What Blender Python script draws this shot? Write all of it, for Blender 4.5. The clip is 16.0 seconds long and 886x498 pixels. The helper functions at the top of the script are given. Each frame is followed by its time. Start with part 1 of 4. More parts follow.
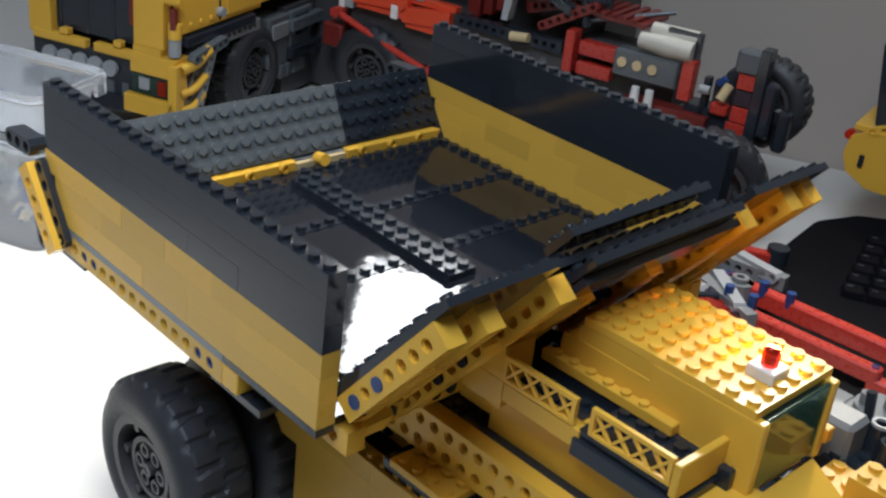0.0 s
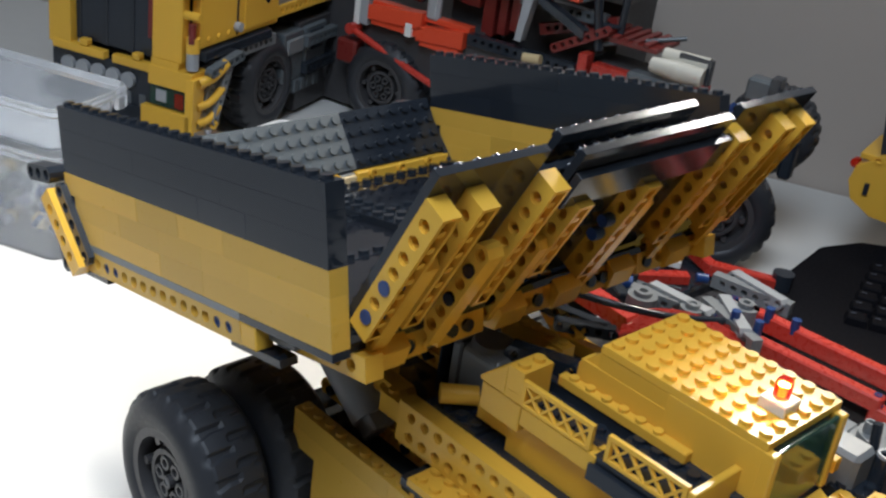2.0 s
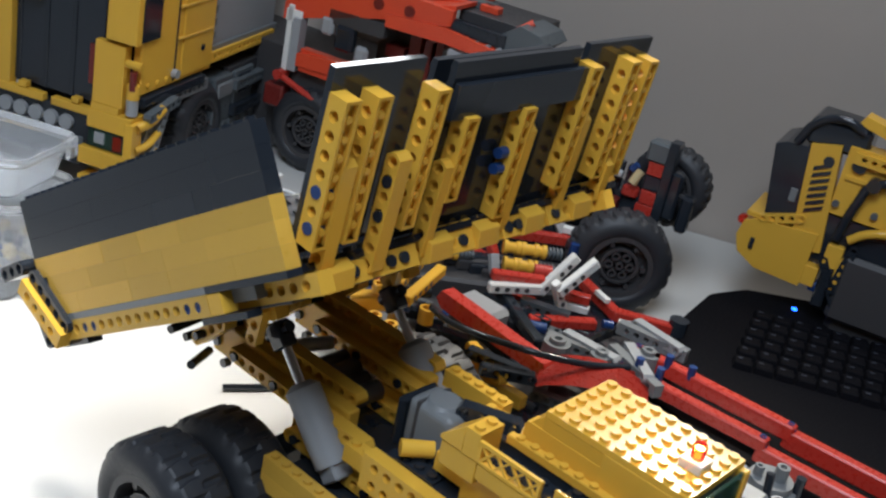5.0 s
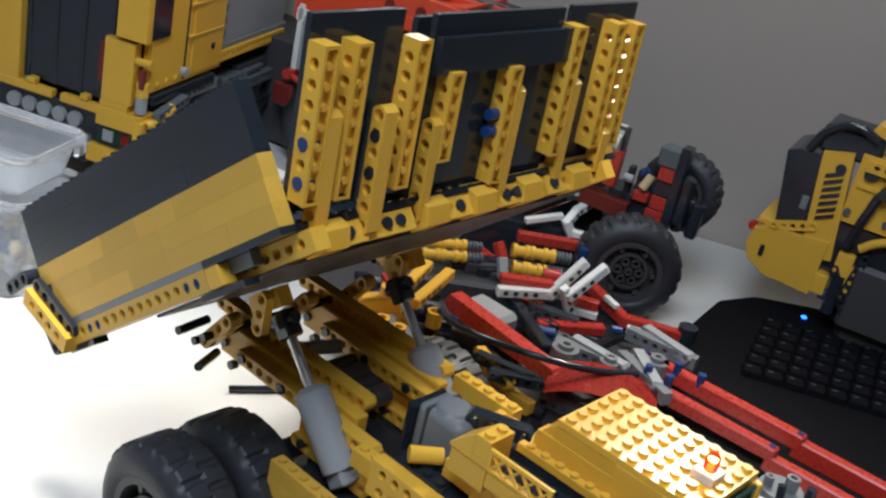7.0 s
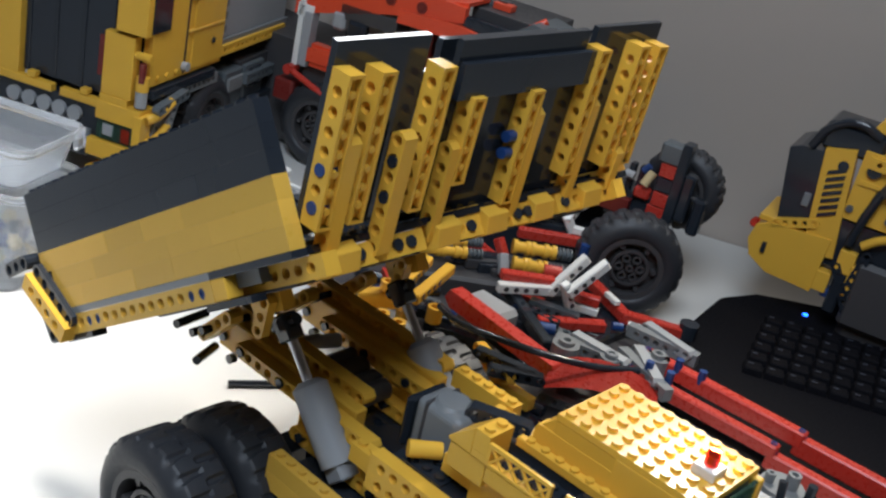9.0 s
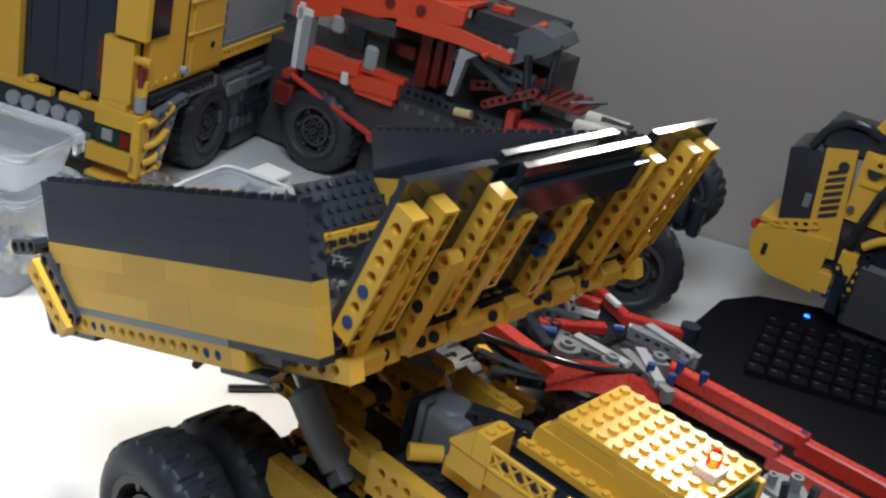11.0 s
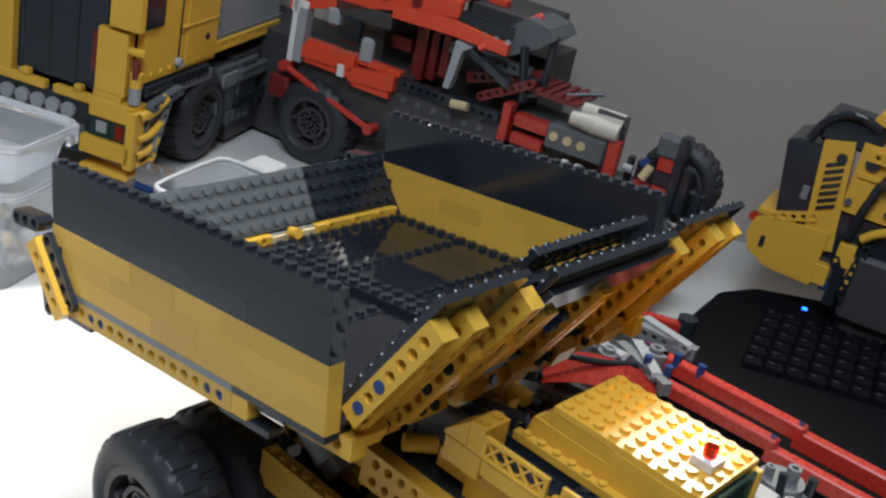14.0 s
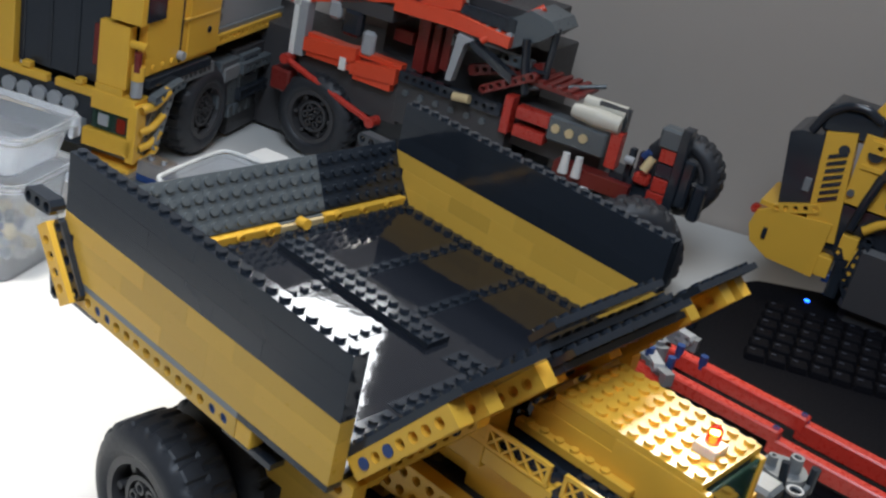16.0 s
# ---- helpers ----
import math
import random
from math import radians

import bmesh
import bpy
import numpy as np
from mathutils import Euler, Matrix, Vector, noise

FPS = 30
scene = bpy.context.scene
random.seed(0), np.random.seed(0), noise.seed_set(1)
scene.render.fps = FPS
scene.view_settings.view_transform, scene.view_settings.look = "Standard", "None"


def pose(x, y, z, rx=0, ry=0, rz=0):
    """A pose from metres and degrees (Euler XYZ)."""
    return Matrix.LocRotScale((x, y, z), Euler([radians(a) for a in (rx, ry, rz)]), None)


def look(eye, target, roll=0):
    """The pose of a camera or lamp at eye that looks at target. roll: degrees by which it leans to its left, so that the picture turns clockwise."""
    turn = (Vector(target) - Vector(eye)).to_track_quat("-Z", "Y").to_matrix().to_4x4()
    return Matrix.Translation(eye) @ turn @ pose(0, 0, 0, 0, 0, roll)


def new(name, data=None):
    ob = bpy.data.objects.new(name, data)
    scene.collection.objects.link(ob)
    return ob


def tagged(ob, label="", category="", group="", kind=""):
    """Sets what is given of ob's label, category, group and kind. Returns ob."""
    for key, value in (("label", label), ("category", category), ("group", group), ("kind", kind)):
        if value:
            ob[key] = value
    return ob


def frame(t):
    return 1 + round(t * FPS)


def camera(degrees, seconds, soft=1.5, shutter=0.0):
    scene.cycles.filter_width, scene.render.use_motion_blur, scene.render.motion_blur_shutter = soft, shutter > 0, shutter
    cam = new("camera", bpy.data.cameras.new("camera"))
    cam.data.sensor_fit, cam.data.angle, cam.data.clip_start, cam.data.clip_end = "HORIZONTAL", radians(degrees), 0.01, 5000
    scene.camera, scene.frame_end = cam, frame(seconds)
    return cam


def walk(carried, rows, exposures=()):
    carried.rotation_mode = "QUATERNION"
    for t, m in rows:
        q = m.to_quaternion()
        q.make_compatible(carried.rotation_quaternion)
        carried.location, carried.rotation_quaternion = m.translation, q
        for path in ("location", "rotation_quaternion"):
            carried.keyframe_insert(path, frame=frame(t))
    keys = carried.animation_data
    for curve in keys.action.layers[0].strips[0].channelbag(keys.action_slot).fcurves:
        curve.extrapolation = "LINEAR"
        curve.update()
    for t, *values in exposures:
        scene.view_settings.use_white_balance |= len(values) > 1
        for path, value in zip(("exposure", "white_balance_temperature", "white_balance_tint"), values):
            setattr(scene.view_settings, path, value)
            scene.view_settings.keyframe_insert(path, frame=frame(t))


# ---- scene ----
cam = camera(42.46, 16.0, soft=2.4)
walk(cam, [
    (0, pose(0.2422, -0.2011, 0.2245, 63.59, -6.09, 46.87)),
    (0.5, pose(0.2429, -0.2046, 0.2260, 63.59, -6.38, 47.09)),
    (1, pose(0.2418, -0.2054, 0.2262, 63.68, -6.44, 47.44)),
    (1.5, pose(0.2408, -0.2098, 0.2283, 63.83, -6.99, 47.29)),
    (2, pose(0.2406, -0.2142, 0.2348, 63.95, -7.37, 47.36)),
    (2.5, pose(0.2400, -0.2309, 0.2552, 64.90, -8.45, 46.12)),
    (3, pose(0.2561, -0.2519, 0.2681, 65.65, -8.25, 44.14)),
    (3.5, pose(0.2540, -0.2632, 0.2750, 65.27, -8.61, 42.62)),
    (6, pose(0.2380, -0.2781, 0.2848, 65.11, -11.60, 42.79)),
    (6.5, pose(0.2381, -0.2763, 0.2847, 65.03, -11.61, 42.84)),
    (7, pose(0.2358, -0.2748, 0.2830, 64.96, -11.62, 42.89)),
    (7.5, pose(0.2346, -0.2747, 0.2818, 64.88, -11.79, 42.90)),
    (8, pose(0.2347, -0.2748, 0.2809, 64.83, -11.92, 42.95)),
    (8.5, pose(0.2348, -0.2733, 0.2800, 64.83, -11.82, 42.97)),
    (9, pose(0.2355, -0.2725, 0.2794, 64.88, -11.79, 43.04)),
    (11.5, pose(0.2355, -0.2705, 0.2783, 65.09, -11.44, 42.95)),
    (12, pose(0.2354, -0.2704, 0.2779, 65.05, -11.44, 42.93)),
    (12.5, pose(0.2362, -0.2702, 0.2769, 65.02, -11.60, 43.02)),
    (13, pose(0.2359, -0.2690, 0.2762, 64.97, -11.46, 42.88)),
    (13.5, pose(0.2356, -0.2688, 0.2755, 64.92, -11.48, 42.90)),
    (14, pose(0.2355, -0.2675, 0.2738, 64.94, -11.49, 42.86)),
    (14.5, pose(0.2368, -0.2690, 0.2752, 64.93, -11.43, 42.83)),
    (15, pose(0.2370, -0.2685, 0.2735, 64.96, -11.47, 42.89)),
    (15.5, pose(0.2367, -0.2687, 0.2705, 64.86, -11.46, 42.95)),
    (16, pose(0.2371, -0.2684, 0.2703, 64.79, -11.36, 42.91)),
])

# bed angle in degrees at seconds
BED = [(0, -0.94), (0.5, 0.83), (1, 4.43), (1.5, 7.87), (2, 11.42), (2.5, 14.77), (3, 17.86), (3.5, 21.74), (6, 37.86), (6.5, 39.29), (7, 39.64), (7.5, 39.54), (8, 39.25), (8.5, 37.26), (9, 34.91), (11.5, 17.55), (12, 15.62), (12.5, 14.00), (13, 12.83), (13.5, 10.86), (14, 8.14), (14.5, 5.50), (15, 2.90), (15.5, -0.09), (16, -0.99)]
HX, HZ = -161.6, -27.8      # tipping hinge, mm
W = 229.5                   # bed width, mm
TABLE = -138.5              # table top, mm
MM = 0.001

# ---- world and light ----
world = bpy.data.worlds.new("room_fill")
scene.world = world
world.use_nodes = True
bg = world.node_tree.nodes["Background"]
bg.inputs[0].default_value = (0.80, 0.86, 1.0, 1)
bg.inputs[1].default_value = 0.10


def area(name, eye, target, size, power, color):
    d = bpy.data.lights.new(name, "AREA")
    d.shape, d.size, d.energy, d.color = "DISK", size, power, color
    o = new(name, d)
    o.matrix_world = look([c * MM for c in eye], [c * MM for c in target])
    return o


def spot(name, eye, target, size, power, color, cone, blend):
    d = bpy.data.lights.new(name, "SPOT")
    d.shadow_soft_size, d.energy, d.color, d.spot_size, d.spot_blend = size, power, color, radians(cone), blend
    o = new(name, d)
    o.matrix_world = look([c * MM for c in eye], [c * MM for c in target])
    return o


spot("desk_lamp_light", (-340, -50, 520), (-320, 10, -138), 0.045, 19.0, (1.0, 0.98, 0.95), 44, 0.8)
back_lamp = area("back_lamp_light", (-484, 513, 428), (-190, 66, -40), 0.11, 0.42, (0.94, 0.97, 1.0))
back_lamp.data.shape, back_lamp.data.size_y, back_lamp.data.spread = "RECTANGLE", 0.19, radians(110)
bar_lamp = area("bar_lamp_light", (-125, 682, 506), (20, 240, 60), 0.26, 0.62, (1.0, 0.96, 0.90))
bar_lamp.data.shape, bar_lamp.data.size_y, bar_lamp.data.spread = "RECTANGLE", 0.05, radians(100)
spot("bar_lamp_end", (-130, 660, 440), (20, 160, -20), 0.04, 8.6, (1.0, 0.93, 0.80), 70, 0.8)
# Unseen soft fill lamp, added to lift dark faces; no fitting known there
area("room_fill", (190, -420, 1120), (-180, 250, 0), 0.7, 13.4, (0.72, 0.84, 1.0))
scene.view_settings.exposure = 0.12

# ---- materials ----
def material(name, color, rough=0.3, metal=0.0, grain=0.04, bump=0.0, scale=300.0, vary=0.06, coat=0.0, spec=0.5, trans=0.0, emit=0.0, ior=1.5):
    m = bpy.data.materials.new(name)
    m.use_nodes = True
    nt = m.node_tree
    b = nt.nodes["Principled BSDF"]
    b.inputs["Roughness"].default_value, b.inputs["Metallic"].default_value = rough, metal
    b.inputs["IOR"].default_value = ior
    b.inputs["Transmission Weight"].default_value = trans
    b.inputs["Coat Weight"].default_value = coat
    b.inputs["Specular IOR Level"].default_value = spec
    co = nt.nodes.new("ShaderNodeTexCoord")
    big = nt.nodes.new("ShaderNodeTexNoise")
    big.inputs["Scale"].default_value, big.inputs["Detail"].default_value = scale * 0.12, 3
    fine = nt.nodes.new("ShaderNodeTexNoise")
    fine.inputs["Scale"].default_value, fine.inputs["Detail"].default_value = scale, 4
    info = nt.nodes.new("ShaderNodeObjectInfo")
    nt.links.new(co.outputs["Object"], big.inputs["Vector"])
    nt.links.new(co.outputs["Object"], fine.inputs["Vector"])
    mix = nt.nodes.new("ShaderNodeMath")
    mix.operation = "MULTIPLY_ADD"
    nt.links.new(big.outputs["Fac"], mix.inputs[0])
    mix.inputs[1].default_value = grain * 2
    rnd = nt.nodes.new("ShaderNodeMath")
    rnd.operation = "MULTIPLY_ADD"
    nt.links.new(info.outputs["Random"], rnd.inputs[0])
    rnd.inputs[1].default_value, rnd.inputs[2].default_value = vary * 2, 1 - vary - grain
    nt.links.new(rnd.outputs[0], mix.inputs[2])
    hsv = nt.nodes.new("ShaderNodeHueSaturation")
    hsv.inputs["Color"].default_value = (*color, 1)
    nt.links.new(mix.outputs[0], hsv.inputs["Value"])
    nt.links.new(hsv.outputs["Color"], b.inputs["Base Color"])
    rr = nt.nodes.new("ShaderNodeMapRange")
    rr.inputs["To Min"].default_value, rr.inputs["To Max"].default_value = max(rough * 0.7, 0.03), rough * 1.35
    nt.links.new(fine.outputs["Fac"], rr.inputs["Value"])
    nt.links.new(rr.outputs[0], b.inputs["Roughness"])
    if bump:
        bp = nt.nodes.new("ShaderNodeBump")
        bp.inputs["Strength"].default_value, bp.inputs["Distance"].default_value = bump, 0.0004
        nt.links.new(big.outputs["Fac"], bp.inputs["Height"])
        nt.links.new(bp.outputs[0], b.inputs["Normal"])
    if emit:
        b.inputs["Emission Color"].default_value, b.inputs["Emission Strength"].default_value = (*color, 1), emit
    return m


YELLOW = material("yellow_plastic", (0.78, 0.44, 0.055), 0.22, spec=0.28)
OLD_YELLOW = material("faded_yellow_plastic", (0.70, 0.41, 0.065), 0.3, vary=0.09, spec=0.3)
BLACK = material("black_plastic", (0.020, 0.025, 0.033), 0.11, vary=0.1)
MATT_BLACK = material("matt_black_plastic", (0.052, 0.050, 0.052), 0.45)
FLOOR_BLACK = material("glossy_black_film", (0.012, 0.014, 0.019), 0.05, bump=0.32, scale=520, coat=0.0)
DARK_GREY = material("dark_grey_plastic", (0.098, 0.112, 0.120), 0.3)
GREY = material("grey_plastic", (0.19, 0.20, 0.205), 0.35)
LIGHT_GREY = material("light_grey_plastic", (0.34, 0.35, 0.36), 0.35)
RED = material("red_plastic", (0.50, 0.040, 0.026), 0.28)
ORANGE_RED = material("orange_red_plastic", (0.72, 0.075, 0.03), 0.3)
DARK_RED = material("dark_red_plastic", (0.17, 0.02, 0.016), 0.3)
WHITE = material("white_plastic", (0.78, 0.77, 0.73), 0.3)
CREAM = material("cream_plastic", (0.56, 0.53, 0.45), 0.35)
TAN = material("tan_plastic", (0.62, 0.48, 0.26), 0.35)
BLUE = material("blue_plastic", (0.010, 0.045, 0.17), 0.3)
RUBBER = material("black_rubber", (0.026, 0.028, 0.033), 0.5, bump=0.2, scale=500)
CHROME = material("steel", (0.55, 0.55, 0.56), 0.34, metal=1.0)
PAPER_WHITE = material("white_table_laminate", (0.64, 0.625, 0.59), 0.42, grain=0.03, scale=60, vary=0.0, bump=0.03)
WALL_PAINT = material("wall_paint", (0.43, 0.372, 0.322), 0.8, grain=0.04, scale=30, vary=0.0, bump=0.05)
CLEAR = material("milky_clear_plastic", (0.90, 0.93, 0.97), 0.16, trans=0.84, ior=1.28)
GREEN_GLASS = material("smoky_green_plastic", (0.10, 0.28, 0.20), 0.06, trans=0.85)
RED_GLASS = material("clear_red_plastic", (0.95, 0.05, 0.02), 0.08, trans=0.75)
KEY_BLACK = material("keyboard_black", (0.005, 0.005, 0.007), 0.7, spec=0.08, scale=500)
LAMP = material("beacon_glow", (1.0, 0.55, 0.12), 0.4, emit=420.0)
LED_BLUE = material("blue_led", (0.01, 0.10, 1.0), 0.3, emit=7.0)


# ---- building helpers (all sizes in millimetres) ----
MESHES = {}


def thing(name, label, category, x=0, y=0, z=0, rz=0, group=""):
    o = new(name)
    o.empty_display_size = 0.01
    o.matrix_world = pose(x * MM, y * MM, z * MM, 0, 0, rz)
    return tagged(o, label, category, group)


def part(name, bm, mat, parent, label="", at=None, key=None):
    """Links a bmesh (in mm), or a mesh already made, as one mesh object under a thing or part."""
    if isinstance(bm, bpy.types.Mesh):
        me = bm
    else:
        bmesh.ops.scale(bm, vec=(MM, MM, MM), verts=bm.verts)
        me = bpy.data.meshes.new(name)
        bm.to_mesh(me)
        bm.free()
        me.materials.append(mat)
    o = new(name, me)
    if parent:
        o.parent = parent
    if at is not None:
        o.matrix_basis = at
    if label:
        tagged(o, label)
    return o


def at(x, y, z, rx=0, ry=0, rz=0):
    return pose(x * MM, y * MM, z * MM, rx, ry, rz)


def smooth(me):
    me.polygons.foreach_set("use_smooth", [True] * len(me.polygons))
    return me


def cached(key, mat, build):
    k = (key, mat.name)
    if k not in MESHES:
        bm = bmesh.new()
        build(bm)
        bmesh.ops.scale(bm, vec=(MM, MM, MM), verts=bm.verts)
        me = bpy.data.meshes.new(str(key[0]))
        bm.to_mesh(me)
        bm.free()
        me.materials.append(mat)
        MESHES[k] = me
    return MESHES[k]


def box(bm, x0, x1, y0, y1, z0, z1, bev=0.3, seg=1):
    r = bmesh.ops.create_cube(bm, size=1, matrix=Matrix.Translation(((x0 + x1) / 2, (y0 + y1) / 2, (z0 + z1) / 2)) @ Matrix.Diagonal((x1 - x0, y1 - y0, z1 - z0, 1)))
    if bev:
        es = list({e for v in r["verts"] for e in v.link_edges})
        bmesh.ops.bevel(bm, geom=es, offset=bev, segments=seg, profile=0.5, affect="EDGES")
    return r["verts"]


def cyl(bm, x, y, z, r, h, axis="z", seg=12, r2=None):
    """Cylinder whose base centre lies at x, y, z and which grows along the axis."""
    turn = {"z": Matrix(), "x": Matrix.Rotation(radians(90), 4, "Y"), "y": Matrix.Rotation(radians(-90), 4, "X")}[axis]
    m = Matrix.Translation((x, y, z)) @ turn @ Matrix.Translation((0, 0, h / 2))
    vs = bmesh.ops.create_cone(bm, cap_ends=True, segments=seg, radius1=r, radius2=r if r2 is None else r2, depth=h, matrix=m)["verts"]
    round_off(vs)
    return vs


def round_off(vs):
    """Smooth sides and sharp rims for a fresh cylinder."""
    for f in {f for v in vs for f in v.link_faces}:
        if len(f.verts) == 4:
            f.smooth = True
        else:
            for e in f.edges:
                e.smooth = False


def tube(bm, x, y, z, ro, ri, h, axis="z", seg=14):
    turn = {"z": Matrix(), "x": Matrix.Rotation(radians(90), 4, "Y"), "y": Matrix.Rotation(radians(-90), 4, "X")}[axis]
    m = Matrix.Translation((x, y, z)) @ turn
    rings = []
    for rr, hh in ((ro, 0), (ro, h), (ri, h), (ri, 0)):
        rings.append([bm.verts.new(m @ Vector((rr * math.cos(2 * math.pi * k / seg), rr * math.sin(2 * math.pi * k / seg), hh))) for k in range(seg)])
    for a in range(4):
        p, q = rings[a], rings[(a + 1) % 4]
        for k in range(seg):
            f = bm.faces.new((p[k], p[(k + 1) % seg], q[(k + 1) % seg], q[k]))
            f.smooth = a % 2 == 0
    for p in rings:
        for k in range(seg):
            e = bm.edges.get((p[k], p[(k + 1) % seg]))
            e.smooth = False


def studs(bm, nx, ny, z, px=8.0, py=8.0, x0=4.0, y0=4.0, skip=None):
    for i in range(nx):
        for j in range(ny):
            if skip and skip(i, j):
                continue
            cyl(bm, x0 + i * px, y0 + j * py, z, 2.45, 1.8, seg=14)


def brick(parent, mat, nx, ny, x, y, z, h=9.6, top=True, py=8.0, name="brick", label="", rx=0, ry=0, rz=0):
    """A brick or plate of nx by ny studs, its corner at x, y, z."""
    def build(bm):
        box(bm, 0.02, nx * 8 - 0.02, 0.02, ny * py - 0.02, 0.0, h - 0.01, 0.05)
        if top:
            studs(bm, nx, ny, h - 0.1, py=py, y0=py / 2)
    me = cached((name, nx, ny, round(h, 2), top, py), mat, build)
    return part(name, me, mat, parent, label, at(x, y, z, rx, ry, rz))


def beam_bm(bm, n, h=9.6, w=8.0, first=8.0, length=None, rad=2.5, ends=False, seg=12):
    """A beam along x with n round holes through its sides, pitch 8."""
    length = length or first * 2 + (n - 1) * 8
    zc = h / 2

    def ring(cx, y, r):
        return [bm.verts.new((cx + r * math.cos(2 * math.pi * (k + 0.5) / seg), y, zc + r * math.sin(2 * math.pi * (k + 0.5) / seg))) for k in range(seg)]

    def rect(cx, y):
        out = []
        for k in range(seg):
            a = 2 * math.pi * (k + 0.5) / seg
            c, s = math.cos(a), math.sin(a)
            f = min(4 / abs(c) if abs(c) > 1e-6 else 1e9, zc / abs(s) if abs(s) > 1e-6 else 1e9)
            out.append(bm.verts.new((cx + f * c, y, zc + f * s)))
        return out
    for i in range(n):
        cx = first + 8 * i
        loops = []
        for y in (0, w):
            o, r, d = rect(cx, y), ring(cx, y, rad), ring(cx, y + (0.8 if y == 0 else -0.8), rad)
            for k in range(seg):
                m = (k + 1) % seg
                bm.faces.new((o[k], o[m], r[m], r[k]))
                bm.faces.new((r[k], r[m], d[m], d[k]))
            # corners of the cell
            d2 = ring(cx, y + (0.8 if y == 0 else -0.8), rad * 0.82)
            for k in range(seg):
                m = (k + 1) % seg
                bm.faces.new((d[k], d[m], d2[m], d2[k]))
            loops.append(d2)
        for k in range(seg):
            m = (k + 1) % seg
            bm.faces.new((loops[0][k], loops[0][m], loops[1][m], loops[1][k]))
    x0, x1 = first - 4, first + 8 * (n - 1) + 4
    # corner fillers of every cell, then ends, top and bottom
    for i in range(n):
        cx = first + 8 * i
        for y in (0, w):
            for sx in (-1, 1):
                for sz in (-1, 1):
                    k = 2 * math.pi * 0.5 / seg
                    cand = []
                    for q in range(seg):
                        a = 2 * math.pi * (q + 0.5) / seg
                        c, s = math.cos(a), math.sin(a)
                        if c * sx > 1e-6 and s * sz > 1e-6:
                            f = min(4 / abs(c), zc / abs(s))
                            cand.append((cx + f * c, y, zc + f * s))
                    on_side = [p for p in cand if abs(abs(p[0] - cx) - 4) < 1e-4]
                    on_top = [p for p in cand if abs(abs(p[2] - zc) - zc) < 1e-4]
                    if on_side and on_top:
                        a = max(on_side, key=lambda p: abs(p[2] - zc))
                        b = max(on_top, key=lambda p: abs(p[0] - cx))
                        if (Vector(a) - Vector(b)).length > 1e-4:
                            bm.faces.new([bm.verts.new(p) for p in (a, (cx + 4 * sx, y, zc + zc * sz), b)])
    def quad(*ps):
        bm.faces.new([bm.verts.new(p) for p in ps])
    lo, hi = 0.0, length
    for y in (0, w):
        if x0 > lo:
            quad((lo, y, 0), (x0, y, 0), (x0, y, h), (lo, y, h))
        if hi > x1:
            quad((x1, y, 0), (hi, y, 0), (hi, y, h), (x1, y, h))
    quad((lo, 0, 0), (hi, 0, 0), (hi, w, 0), (lo, w, 0))
    quad((lo, 0, h), (hi, 0, h), (hi, w, h), (lo, w, h))
    quad((lo, 0, 0), (lo, w, 0), (lo, w, h), (lo, 0, h))
    quad((hi, 0, 0), (hi, w, 0), (hi, w, h), (hi, 0, h))
    bmesh.ops.remove_doubles(bm, verts=bm.verts, dist=0.001)
    bmesh.ops.recalc_face_normals(bm, faces=bm.faces)


def beam(parent, mat, n, m, h=9.6, w=8.0, top=False, name="beam", label="", first=8.0):
    def build(bm):
        beam_bm(bm, n, h, w, first)
        if top:
            studs(bm, int(round((first * 2 + (n - 1) * 8) / 8)), 1, h - 0.1, py=w, y0=w / 2)
    return part(name, cached((name, n, h, w, top, first), mat, build), mat, parent, label, m)


def liftarm(parent, mat, n, m, t=8.0, name="liftarm", label=""):
    """A round-ended beam along x with n holes through its sides, base at the first hole's centre less 4."""
    def build(bm):
        beam_bm(bm, n, 7.6, t, 4.0)
        far, k = n * 8.0, 4 * math.tan(radians(15))
        for v in bm.verts:
            if v.co.z < 0.3 or v.co.z > 7.3:
                v.co.x = min(max(v.co.x, 2.0), far - 2.0)
        caps = [f for f in bm.faces if all(abs(v.co.x - 2.0) < 1e-3 for v in f.verts) or all(abs(v.co.x - far + 2.0) < 1e-3 for v in f.verts)]
        bmesh.ops.delete(bm, geom=caps, context="FACES_ONLY")
        for tip, inner in ((0.0, 2.0), (far, far - 2.0)):
            line = ((inner, 7.6), (tip, 3.8 + k), (tip, 3.8 - k), (inner, 0.0))
            for (xa, za), (xb_, zb) in zip(line, line[1:]):
                bm.faces.new([bm.verts.new(p) for p in ((xa, 0, za), (xa, t, za), (xb_, t, zb), (xb_, 0, zb))])
        bmesh.ops.remove_doubles(bm, verts=bm.verts, dist=0.001)
        bmesh.ops.recalc_face_normals(bm, faces=bm.faces)
    return part(name, cached((name, n, t), mat, build), mat, parent, label, m)


def block(name, parent, mat, x0, x1, y0, y1, z0, z1, bev=0.5, label="", m=None):
    bm = bmesh.new()
    box(bm, x0, x1, y0, y1, z0, z1, bev)
    return part(name, bm, mat, parent, label, m)


